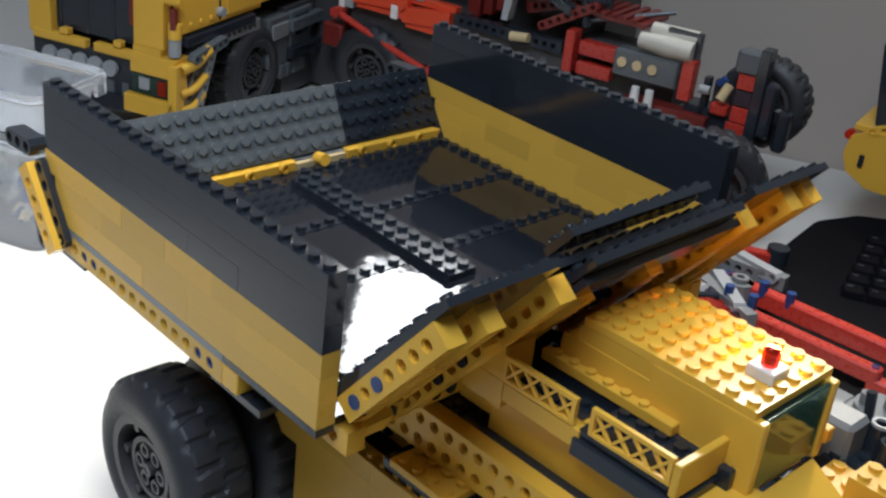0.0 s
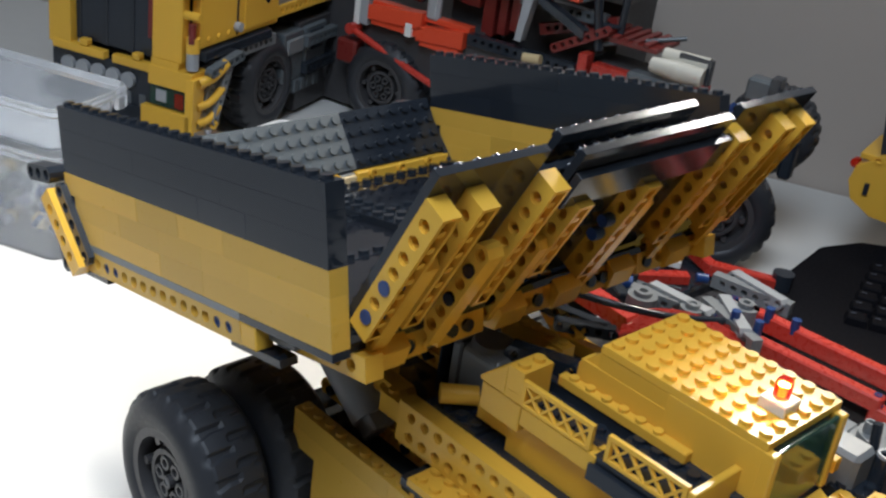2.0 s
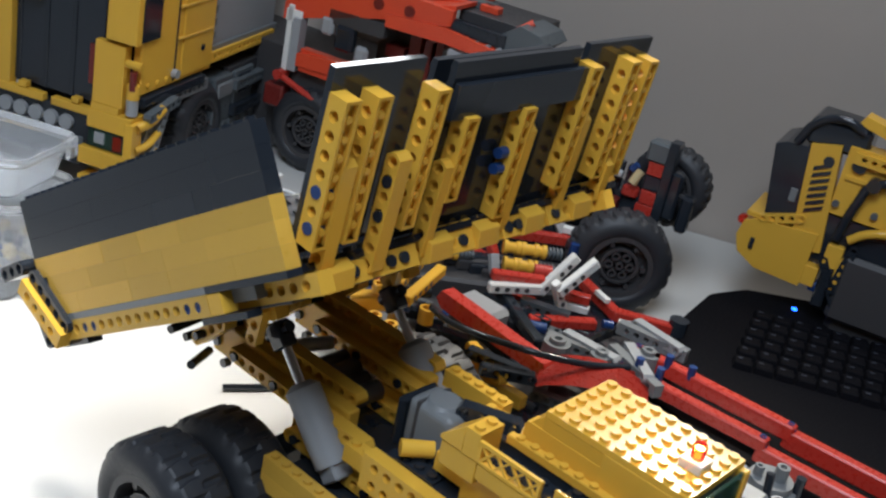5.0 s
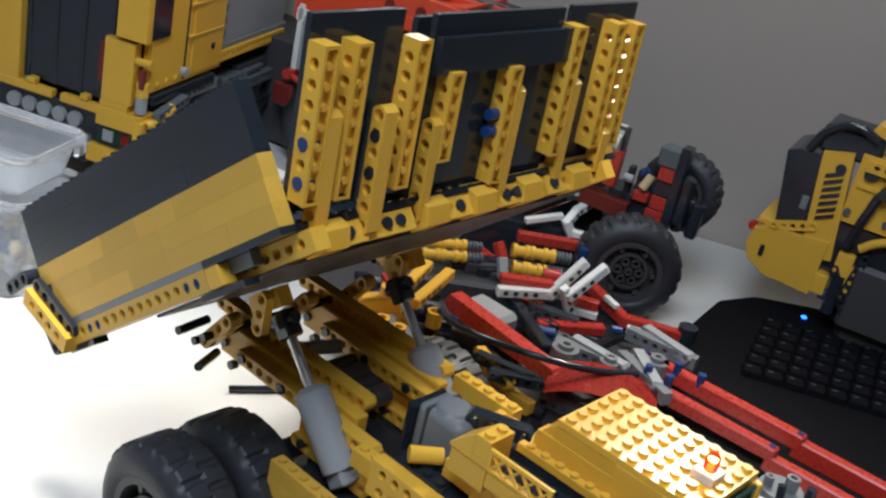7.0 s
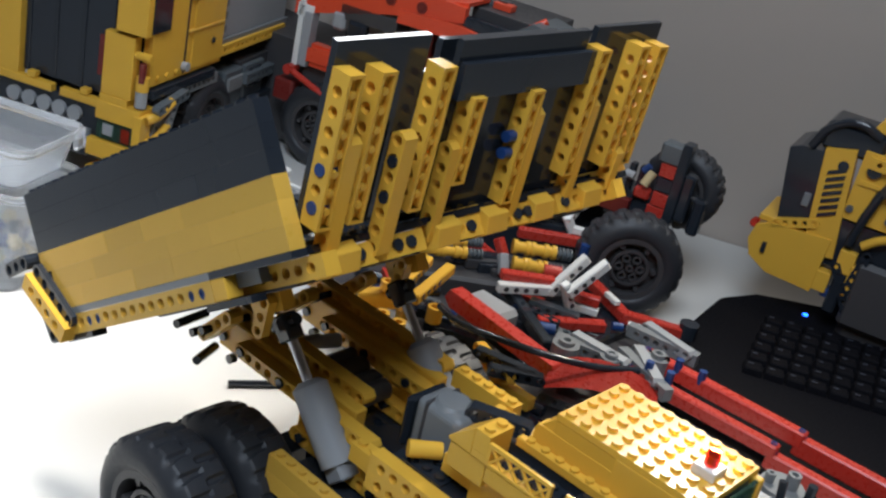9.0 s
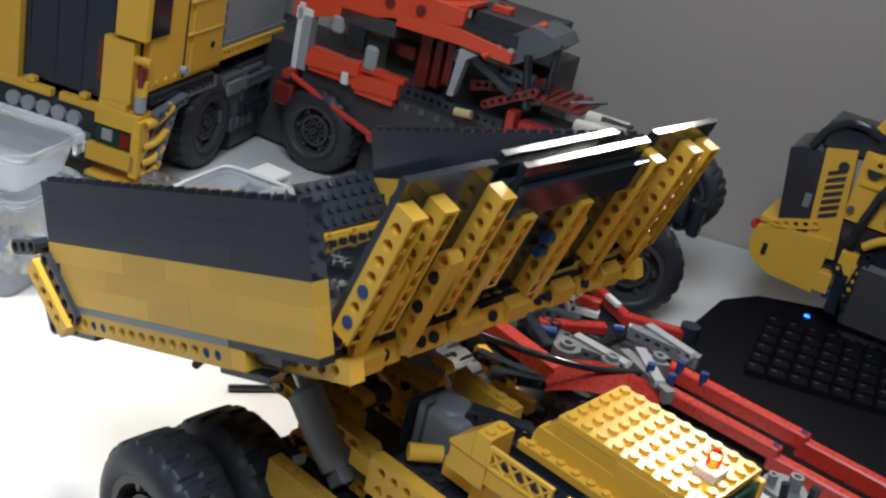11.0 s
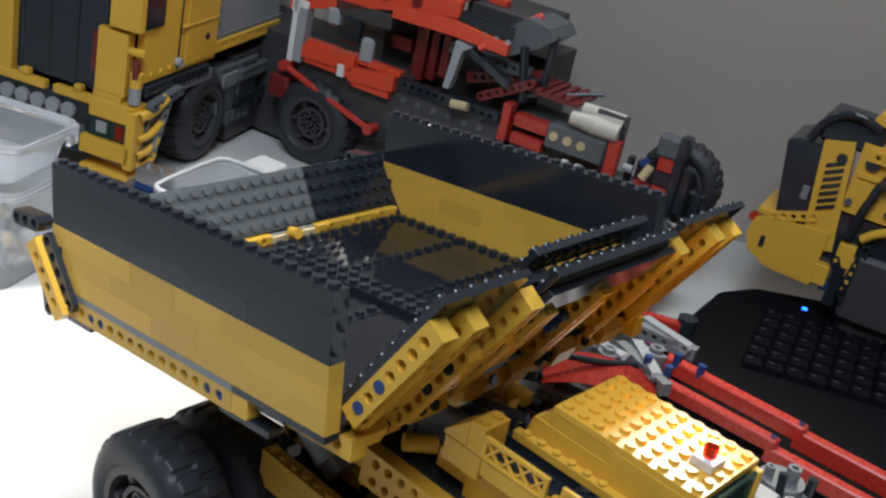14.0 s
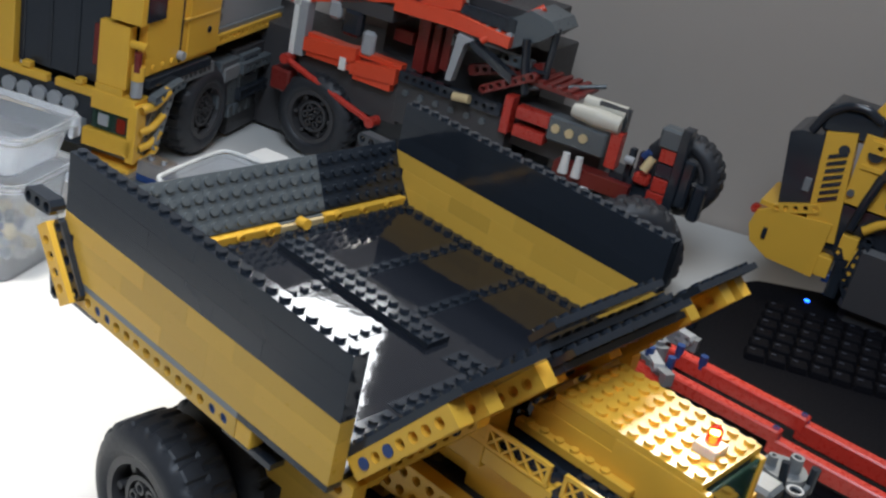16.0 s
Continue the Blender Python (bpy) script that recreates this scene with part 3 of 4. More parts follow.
# lattice rail, tray and front deck
def lattice(bm):
    box(bm, 0, 34, 0, 2, 9, 11, 0.2)
    box(bm, 0, 34, 0, 2, 0, 1.6, 0.2)
    for k in (0, 4):
        box(bm, k * 8, k * 8 + 1.8, 0, 2, 1, 9.5, 0.1)
    for k in range(4):
        for s in (-1, 1):
            vs = box(bm, -5.4, 5.4, 0.4, 1.6, -0.5, 0.5, 0)
            bmesh.ops.transform(bm, verts=vs, matrix=Matrix.Translation((k * 8 + 5, 0, 5.2)) @ Matrix.Rotation(radians(s * 48), 4, "Y"))


part("rail", cached(("rail",), YELLOW, lattice), YELLOW, truck, "", T(62, 66, 5.5))
tblock("rail", YELLOW, 96, 99, 66, 93, 2, 15)
tblock("tray_floor", BLACK, 56, 100, 66, 94, -6, 1)
brick(truck, BLACK, 5, 3, 57, 68, tz(1), h=3.2, name="plate")
part("rail", cached(("rail",), YELLOW, lattice), YELLOW, truck, "", T(21, 67, 4.2))
tblock("bracket", YELLOW, 22, 58, 67.3, 73, -4, 4, 0.4)
brick(truck, BLACK, 5, 2, 17, 74, tz(-3), h=3.2, name="plate")
brick(truck, YELLOW, 1, 2, 13, 67, tz(8))
brick(truck, YELLOW, 1, 2, 13, 67.1, tz(4.3), h=3.6, top=False, name="plate")
prism("slope", truck, YELLOW, ((0, tz(4.2)), (0, tz(6)), (12.7, tz(17.5)), (12.7, tz(4.2))), 67.2, 83)
tblock("bracket", YELLOW, 54, 60, 71, 77, -2, 4, 0.8)
tblock("ledge", YELLOW, 1, 21.5, 67.6, 83.4, -8, 4, 0.4)
prism("nose", truck, YELLOW, ((100, tz(-2)), (112, tz(-2)), (140, tz(-24)), (140, tz(-34)), (100, tz(-34))), 60, 100)
brick(truck, YELLOW, 5, 6, 112, 92, tz(-20), h=3.2, name="plate")
brick(truck, YELLOW, 4, 3, 106, 142, tz(-24), h=3.2, name="plate")
brick(truck, YELLOW, 2, 2, 120, 146, tz(-20.6), h=9.6)
brick(truck, BLACK, 5, 4, 100, 167, tz(-26), h=3.2, name="plate")
tblock("front_frame", BLACK, 96, 146, 142, 200, -62, -26)
for x, y, r in ((112, 186, 4.5), (120, 178, 4.0), (128, 188, 4.0)):
    bm = bmesh.new()
    tube(bm, x, y, tz(-24), r, r * 0.62, 14, "z", 14)
    part("pipe", bm, BLACK, truck)
for x, y in ((112, 186), (128, 188)):
    bm = bmesh.new()
    tube(bm, x, y, tz(-10), 4.1, 2.9, 1.2, "z", 14)
    part("pipe_ring", bm, LIGHT_GREY, truck)
rod("rod", truck, BLACK, (104, 200, tz(-40)), (99, 202, tz(-8)), 2.2)
for y in (150, 158):
    tblock("coupling", YELLOW, 84, 104, y, y + 5, -12, -6)
tblock("grey_box", GREY, 86, 108, 170, 186, -30, -8, 2)

# motor and small bricks behind the cab
mot = bmesh.new()
box(mot, -50, -22, 90, 112, -42, -12, 4, 4)
cyl(mot, -36, 101, -13, 10, 2.5, "z", 24, 8)
part("motor", mot, GREY, truck, "grey motor housing", at(11, 0, OZ + 8))
tblock("motor_cap", BLACK, -44, -39, 88, 114, -34, -6, 2)
tblock("motor_band", MATT_BLACK, -33, -31, 89.6, 112.4, -33, -3.7, 0.3)
brick(truck, YELLOW, 5, 1, -56, 138, tz(-24))
brick(truck, YELLOW, 3, 1, -24, 130, tz(-26))
tblock("bracket", YELLOW, -4, 30, 112, 128, -20, -10)
brick(truck, YELLOW, 3, 2, -6, 76, tz(-20), h=9.6)
brick(truck, BLACK, 3, 3, -24, 70, tz(-26), h=3.2, name="plate")
rod("axle", truck, YELLOW, (-22, 70, tz(-16)), (-12, 82, tz(-16)), 4.2)
brick(truck, YELLOW, 4, 1, -52, 66, tz(-40))
hose("cable", truck, BLACK, ((-50, 128, tz(-30)), (-20, 126, tz(-20)), (6, 132, tz(-22)), (20, 146, tz(-30))), 2)
liftarm(truck, BLACK, 4, T(-15.7, 97.5, -6, 0, 0, 24.5), t=7)

# ---- yellow toy crane truck ----
crane = thing("toy_crane_truck", "yellow toy brick crane truck with dark windscreen on the table", "toy truck", -504, 254, TABLE, -66.5)


def cb(name, mat, x0, x1, y0, y1, z0, z1, bev=0.5, label=""):
    return block(name, crane, mat, x0, x1, y0, y1, tz(z0), tz(z1), bev, label)


cb("cab_side", YELLOW, -124, -8, -8, 0, -40, 90)
cb("cab_side", YELLOW, -122, -70, -6, 1.5, -36, 90, 0.3)
cb("cab_core", BLACK, -120, -12, -150, -9, -60, 90)
cb("windscreen", BLACK, -11, -5, -118, -34, -56, 60, label="dark windscreen")
cb("corner_panel", YELLOW, -8, 2, -38, -10, -52, 1)
prism("corner_panel", crane, YELLOW, ((-22, tz(-52)), (3, tz(-52)), (3, tz(-60)), (-10, tz(-66))), -38, -12)
rod("joint", crane, YELLOW, (1, -8, tz(-12)), (1, 6, tz(-12)), 3.4)
rod("joint", crane, LIGHT_GREY, (-3, -3, tz(-42)), (-3, -3, tz(-56)), 5)
rod("joint", crane, YELLOW, (-3, -3, tz(-30)), (-3, -3, tz(-42)), 5.5)
rod("joint", crane, DARK_RED, (0, -2, tz(-18)), (0, -2, tz(-34)), 3)
cb("mirror", YELLOW, -2, 6, -26, 2, 5, 46)
cb("mirror", BLACK, -30, -3, -6, 2.2, 6, 60)
cb("door_post", YELLOW, -8, 2, -140, -118, -62, 60)
cb("door_post", YELLOW, -8, 4, -128, -90, 20, 60)
cb("sill", YELLOW, -4, 3, -136, -84, -66, -59)
cb("sill", YELLOW, -4, 3, -76, -40, -66, -59)
cb("sill_brick", YELLOW, -3, 4, -108, -100, -58, -53)
cb("sill_brick", YELLOW, -3, 4, -56, -49, -58, -53)
cb("grille", BLACK, -16, -2, -140, -36, -104, -66)
for k in range(5):
    rod("lamp", crane, LIGHT_GREY, (-3, -122 + 15 * k, tz(-78)), (2, -122 + 15 * k, tz(-78)), 6.5)
cb("bumper_corner", YELLOW, -18, 4, -40, 1, -74, -58)
cb("bumper_light", GREEN_GLASS, -14, 1, -40, -4, -92, -74)
cb("bumper_light", RED_GLASS, 0, 2, -16, -8, -90, -78)
cb("bumper", YELLOW, -18, 5, -46, 1, -108, -93)
cb("bumper", BLACK, -18, 2, -150, -46, -112, -98)
cb("bumper_plate", YELLOW, -14, 4, -46, 0, -123, -119)
cb("bumper_post", YELLOW, -10, 5, -4, 4, -112, -62)
for k, z in enumerate((-62, -82, -96, -108)):
    hose("fin", crane, YELLOW, ((-2, 3, tz(z - 4)), (-16, 6, tz(z - 2)), (-34 + 4 * k, 8, tz(z + 7))), 4.5 if k == 0 else 3.4)
cb("cab_joint", BLACK, -61, -59, -1, 0.6, -38, 90, 0.1)
rod("pin", crane, LIGHT_GREY, (-59, -2, tz(-31)), (-59, 5, tz(-31)), 4)
rod("pin", crane, BLACK, (-104, -2, tz(-16)), (-104, 2.4, tz(-16)), 3)
cb("cab_foot", BLACK, -110, -10, -30, 4, -50, -42)
beam(crane, GREY, 6, at(-36, -4, tz(-58), 0, 62, 0), name="beam")
beam(crane, GREY, 8, at(-120, -6, tz(-58), 0, 0, 0), name="beam")
beam(crane, YELLOW, 15, at(-252, -8, tz(-36), 0, 0, 0), name="beam")
cb("tank", DARK_GREY, -170, -136, -20, 2, -100, -54, 1)
cb("tank", DARK_GREY, -212, -174, -20, 2, -92, -54, 1)
cb("tank", GREY, -168, -140, -20, 4, -74, -60, 1)
cb("tank_panel", BLACK, -206, -180, -20, 3, -78, -58, 1)
cb("chassis", MATT_BLACK, -330, -20, -120, -34, -105, -42)
cb("chassis", MATT_BLACK, -330, -168, -120, -2, -134, -50)
for k in range(4):
    cb("side_step", DARK_GREY, -164 - 12 * k, -155 - 12 * k, -4, 4, -112, -100)
beam(crane, DARK_GREY, 7, at(-232, 0, tz(-70)), name="beam")
beam(crane, BLACK, 7, at(-232, 0, tz(-96)), name="beam")
liftarm(crane, GREY, 7, at(-44, 3, tz(-54), 0, 66, 0), t=7)
liftarm(crane, DARK_GREY, 6, at(-58, 4, tz(-56), 0, 8, 0), t=7)
for x in (-20, -34, -48, -74, -90):
    rod("pin", crane, YELLOW, (x, -2, tz(-34)), (x, 1.6, tz(-34)), 2.4)
cb("side_line", OLD_YELLOW, -120, -62, -1, 2.4, -2, 0, 0.2)
cb("side_line", OLD_YELLOW, -120, -62, -1, 2.4, 26, 28, 0.2)
for k in range(3):
    cb("window_bar", BLACK, -6, -4, -116 + 26 * k, -112 + 26 * k, -56, 50, 0.3)
cb("window_bar", DARK_RED, -5, -3.4, -46, -40, -40, -6, 0.3)
cb("bumper_light", LIGHT_GREY, -2, 1.6, -34, -24, -88, -78)
for k in range(7):
    cb("grille_bar", DARK_GREY, -3, -1, -136 + 14 * k, -130 + 14 * k, -102, -88, 0.3)
cb("crane_body", LIGHT_GREY, -260, -134, -120, -6, -22, 80, label="light grey crane body side")
cb("crane_body", GREY, -262, -130, -124, -3, -28, -22)
for k in range(7):
    cb("rib", GREY, -138, -134, -8, -4.5, -16 + 12 * k, -9 + 12 * k, 0.3)
tyre_wheel(crane, at(-116, 4, 43, 0, 0, 180) @ at(0, 0, 0), 43, 34, MATT_BLACK)
tyre_wheel(crane, at(-260, 4, 43, 0, 0, 180), 43, 34, MATT_BLACK)
tyre_wheel(crane, at(-116, -150, 43), 43, 34, MATT_BLACK)

# ---- red toy off-road truck ----
rt = thing("toy_offroad_truck", "red and black toy brick truck with exposed engine and big tyres", "toy truck", -515, 455, TABLE, 13.9)


def rb(name, mat, x0, x1, y0, y1, z0, z1, bev=0.5, label=""):
    return block(name, rt, mat, x0, x1, y0, y1, tz(z0), tz(z1), bev, label)


tyre_wheel(rt, at(6, -6, 42), 42, 34, MATT_BLACK)
tyre_wheel(rt, at(6, 90, 42), 42, 34, MATT_BLACK)
tyre_wheel(rt, at(350, -40, 45, 0, 0, 26), 45, 34, MATT_BLACK)
rb("chassis", BLACK, -60, 330, 30, 110, -112, -72)
rb("body", MATT_BLACK, -24, 90, 8, 120, -78, -28)
for x0, x1, z in ((-16, 42, -38), (38, 86, -44)):
    prism("side_panel", rt, ORANGE_RED, ((x0, tz(z + 1)), (x0, tz(z + 14)), (x1, tz(z + 20)), (x1, tz(z + 5))), -2, 12)
    prism("side_panel", rt, ORANGE_RED, ((x0 + 3, tz(z - 3)), (x0 + 3, tz(z + 1)), (x1 - 4, tz(z + 4)), (x1 - 4, tz(z - 3))), 0, 12)
rb("side_panel", ORANGE_RED, -16, 88, 4, 14, -26, -20)
rb("clip", WHITE, 26, 33, -3, 4, -42, -30)
hose("strut", rt, RED, ((-32, -2, tz(-50)), (20, -2, tz(-66)), (70, -2, tz(-80))), 3.2)
rod("joint", rt, RED, (-32, -6, tz(-50)), (-32, 8, tz(-50)), 5)
rod("joint", rt, RED, (70, -6, tz(-80)), (70, 8, tz(-80)), 5)
rb("joint", DARK_RED, -48, -26, -2, 14, -84, -62, 2)
rb("pillar", WHITE, -34, -28, 2, 14, -46, 18)
rb("pillar", LIGHT_GREY, -26, -17, 0, 12, -44, 8)
rb("pillar", WHITE, -36, -18, 2, 12, 2, 14)
prism("roof_panel", rt, ORANGE_RED, ((-40, tz(2)), (-40, tz(22)), (60, tz(60)), (134, tz(58)), (134, tz(44)), (60, tz(30))), 4, 12, label="large orange-red side panel")
prism("roof_panel", rt, ORANGE_RED, ((-40, tz(22)), (-40, tz(26)), (134, tz(62)), (134, tz(58))), 8, 90)
for x, z in ((60, 44), (92, 46)):
    rod("pin", rt, DARK_RED, (x, 2, tz(z)), (x, 6, tz(z)), 5)
prism("roof_bar", rt, ORANGE_RED, ((70, tz(26)), (70, tz(38)), (130, tz(42)), (186, tz(36)), (186, tz(26)), (130, tz(28))), 2, 12)
prism("frame", rt, MATT_BLACK, ((10, tz(12)), (10, tz(26)), (70, tz(28)), (70, tz(14))), 4, 30)
rb("cab", MATT_BLACK, 40, 206, 50, 120, -70, 22)
for x0, x1, z0, z1 in ((84, 96, -30, 22), (100, 108, -26, 18), (112, 120, -20, 20), (60, 80, -8, 4)):
    rb("seat_frame", DARK_RED, x0, x1, 30, 46, z0, z1)
beam(rt, DARK_RED, 8, at(146, 24, tz(-14), 0, -18, 0), name="beam")
beam(rt, DARK_GREY, 9, at(124, 20, tz(8), 0, 0, 0), name="beam")
rb("side_board", MATT_BLACK, 86, 200, 6, 30, -74, -34)
for k in range(6):
    rod("pin", rt, DARK_GREY, (96 + 16 * k, 4, tz(-44)), (96 + 16 * k, 8, tz(-44)), 3)
beam(rt, BLACK, 12, at(88, 2, tz(-34), 0, 0, 0), name="beam")
liftarm(rt, DARK_RED, 7, at(170, 2, tz(-20), 0, -30, 0), t=6)
rb("chassis", MATT_BLACK, -130, -26, 24, 110, -134, -30)
rb("chassis", MATT_BLACK, 40, 330, 30, 110, -134, -100)
rb("roof_strip", ORANGE_RED, 60, 126, 36, 48, 56, 61)
rb("roof_strip", ORANGE_RED, 140, 158, 44, 56, 56, 62)
rb("roof_strip", DARK_GREY, 40, 150, 50, 64, 54, 62)
for k in range(4):
    rod("light", rt, LIGHT_GREY, (150 + 11 * k, 4, tz(36)), (150 + 11 * k, 12, tz(36)), 3)
rb("wheel_joint", LIGHT_GREY, 2, 16, 2, 10, 0, 18, 3)
rb("wheel_joint", LIGHT_GREY, 42, 56, 2, 10, -24, 0, 3)
rb("wheel_joint", BLACK, 20, 40, 0, 12, -10, 14, 3)
prism("pillar", rt, LIGHT_GREY, ((134, tz(-18)), (140, tz(-18)), (146, tz(18)), (154, tz(24)), (138, tz(26))), 0, 10)
prism("pillar", rt, BLACK, ((150, tz(18)), (152, tz(24)), (196, tz(6)), (196, tz(-2))), 0, 10)
rb("roof_frame", MATT_BLACK, 128, 198, 30, 100, 46, 56)
rb("roof_frame", BLACK, 130, 186, 8, 16, 38, 50)
for k in range(5):
    rod("roof_knob", rt, BLACK, (138 + 9 * k, 6, tz(44)), (138 + 9 * k, 16, tz(44)), 5)
hose("roof_bar", rt, ORANGE_RED, ((160, 2, tz(25)), (180, 16, tz(45)), (200, 30, tz(63))), 3.6)
prism("roof_corner", rt, DARK_GREY, ((162, tz(36)), (184, tz(24)), (212, tz(40)), (223, tz(50)), (216, tz(58)), (196, tz(62))), 10, 60)
rod("post", rt, BLACK, (208, 8, tz(-8)), (199, 8, tz(38)), 3.8)
rod("post", rt, BLACK, (219, 20, tz(6)), (220, 20, tz(52)), 3.2)
rod("post", rt, BLACK, (203, 8, tz(12)), (219, 18, tz(12)), 2.2)
rb("hood", DARK_RED, 206, 256, 12, 60, 0, 4)
for k in range(5):
    rb("hood_slat", DARK_RED, 208 + 9 * k, 213 + 9 * k, 10, 58, 4, 7)
rod("hood_edge", rt, DARK_GREY, (206, 10, tz(-4)), (268, 40, tz(12)), 2)
rb("engine", MATT_BLACK, 196, 286, 20, 56, -60, -20)
rb("engine_block", RED, 195, 203, 0, 14, -46, -12)
rb("engine_block", RED, 206, 238, 4, 16, -30, -19)
rb("engine_block", RED, 206, 236, 4, 16, -46, -36)
rb("engine_block", DARK_GREY, 238, 292, 2, 18, -38, -16, 1.5)
for k in range(3):
    rod("engine_pin", rt, TAN, (246 + 13 * k, 0, tz(-26)), (246 + 13 * k, 4, tz(-26)), 4)
rb("engine_block", RED, 294, 304, 4, 16, -44, -12)
bm = bmesh.new()
cyl(bm, 256, 6, tz(-6), 6, 22, "x", 16, 8.5)
cyl(bm, 278, 6, tz(-6), 8.5, 22, "x", 16, 7.5)
part("exhaust", bm, CREAM, rt, "cream exhaust pipe", at(0, 0, 0))
bm = bmesh.new()
cyl(bm, 262, 14, tz(2), 6, 38, "x", 16, 7)
part("exhaust", bm, CREAM, rt)
rb("exhaust_clamp", BLACK, 276, 304, 8, 14, -12, 8)
for x in (264, 276):
    bm = bmesh.new()
    cyl(bm, x, -6, tz(-58), 4.5, 18, "z", 14, 3.2)
    part("cone", bm, WHITE, rt)
rod("muffler", rt, TAN, (148, -4, tz(-28)), (164, -4, tz(-26)), 4)
rb("front_axle", BLACK, 300, 352, 8, 30, -72, -46)
rb("sill", DARK_RED, 252, 322, 0, 16, -66, -52)
rb("spring_eye", RED, 322, 336, 2, 12, -48, -38, 2)
rod("pin", rt, TAN, (330, 0, tz(-34)), (334, 4, tz(-22)), 4)
rod("pin", rt, LIGHT_GREY, (312, 2, tz(-30)), (320, 2, tz(-30)), 3.5)
rod("pin", rt, BLUE, (326, 4, tz(-24)), (330, 4, tz(-18)), 3)
for k in range(3):
    rb("spring_post", RED if k % 2 == 0 else BLACK, 338, 352, 6, 18, -24 - 13 * k, -12 - 13 * k)
rb("spring_post", RED, 336, 354, 6, 20, -63, -51)
rb("spring_post", DARK_GREY, 334, 356, 4, 20, -12, 6, 2)
rb("spring_post", BLACK, 352, 360, 2, 16, -63, 10)
for k in range(2):
    rb("lever", BLACK, 312 + 9 * k, 317 + 9 * k, 8, 16, -58, -22)
tyre_wheel(rt, at(352, 30, tz(-39)), 36, 28, MATT_BLACK)
rod("axle", rt, BLACK, (352, 40, tz(-37)), (352, 40, tz(-70)), 5)
rb("link", BLACK, 372, 382, 10, 22, -66, -34, 2)
rb("link", BLACK, 360, 370, 2, 14, -56, -14, 2)
rb("link", BLACK, 356, 382, 14, 20, -40, -34, 2)

# ---- yellow toy excavator ----
ex = thing("toy_excavator", "yellow and black toy brick excavator with vented side panel", "toy excavator", -118, 620, TABLE, 13.9)


def xb(name, mat, x0, x1, y0, y1, z0, z1, bev=0.6, label="", m=None):
    return block(name, ex, mat, x0, x1, y0, y1, tz(z0), tz(z1), bev, label, m)


prism("counterweight", ex, YELLOW, ((-6, tz(-52)), (-9, tz(-66)), (-4, tz(-80)), (14, tz(-90)), (54, tz(-92)), (56, tz(-42)), (36, tz(-44)), (4, tz(-46))), -6, 60)
xb("counterweight_cap", YELLOW, -6, 26, -4, 58, -47, -42)
rod("lamp", ex, RED_GLASS, (-9, 2, tz(-54)), (-9, 8, tz(-54)), 4)
prism("engine_cover", ex, BLACK, ((8, tz(-44)), (-2, tz(20)), (6, tz(24)), (30, tz(26)), (38, tz(-44))), 0, 60)
prism("side_panel", ex, YELLOW, ((36, tz(-62)), (26, tz(30)), (50, tz(36)), (62, tz(-58))), -4, 10)
for k in range(7):
    z0 = -28 + 6.2 * k
    x0 = 37.6 - 0.09 * (z0 + 28) * 1.1
    prism("vent_slat", ex, BLACK, ((x0, tz(z0)), (x0, tz(z0 + 3.4)), (x0 + 14, tz(z0 + 10.4)), (x0 + 14, tz(z0 + 7))), -5.2, -3.6, bev=0)
rod("side_knob", ex, BLACK, (44, -5, tz(20)), (44, 0, tz(20)), 4.5)
rod("side_knob", ex, BLACK, (68, -5, tz(24)), (68, 0, tz(24)), 6)
xb("side_panel", YELLOW, 56, 130, -2, 20, -22, 38)
xb("side_panel", YELLOW, 60, 130, -4, 20, 10, 14, 0.3)
for k in range(3):
    rod("pin", ex, DARK_GREY, (60 + 16 * k, -5, tz(-12)), (60 + 16 * k, 0, tz(-12)), 3)
liftarm(ex, YELLOW, 5, at(6, -6, tz(-50), 0, -20, 0), t=6)
beam(ex, YELLOW, 5, at(62, -8, tz(26)), name="beam")
xb("latch", BLACK, 4, 8, -8, -5, -74, -64)
xb("vent", GREY, 22, 28, -2, 2, -24, -12)
liftarm(ex, BLACK, 7, at(62, -9, tz(-60), 0, 60, 0), t=6)
liftarm(ex, BLACK, 6, at(84, -9, tz(-40), 0, 100, 0), t=6)
xb("deck", BLACK, 40, 130, 0, 50, -66, -24)
xb("roof_panel", BLACK, 20, 70, 0, 50, 28, 52, 3)
hose("hand_rail", ex, BLACK, ((14, 0, tz(26)), (24, 0, tz(46)), (44, 0, tz(56)), (64, 0, tz(50))), 4)
prism("roof_panel", ex, YELLOW, ((56, tz(56)), (130, tz(38)), (130, tz(50)), (60, tz(64))), 0, 20)
hose("pipe", ex, BLACK, ((130, -6, tz(16)), (84, -8, tz(14)), (76, -8, tz(-6)), (70, -6, tz(-40))), 4)
rod("pipe_joint", ex, BLACK, (84, -12, tz(14)), (84, -2, tz(14)), 6)
hose("pipe", ex, YELLOW, ((120, -4, tz(-20)), (92, -6, tz(-28)), (80, -6, tz(-38))), 4)
xb("bracket", YELLOW, 66, 80, -8, 4, -66, -46)
xb("bracket", YELLOW, 78, 84, -8, 4, -84, -56)
xb("bracket", YELLOW, 54, 66, -8, 4, -88, -70)
xb("cylinder", BLACK, 68, 78, -8, 4, -104, -66, 2)
xb("cylinder", BLUE, 62, 70, -6, 6, -92, -84, 1)
xb("slew_ring", BLACK, 70, 150, 10, 70, -112, -62)
xb("track", MATT_BLACK, 84, 240, 0, 40, TABLE, -104, 6)
xb("side_frame", MATT_BLACK, 82, 180, -10, 0, -110, -50, 4)

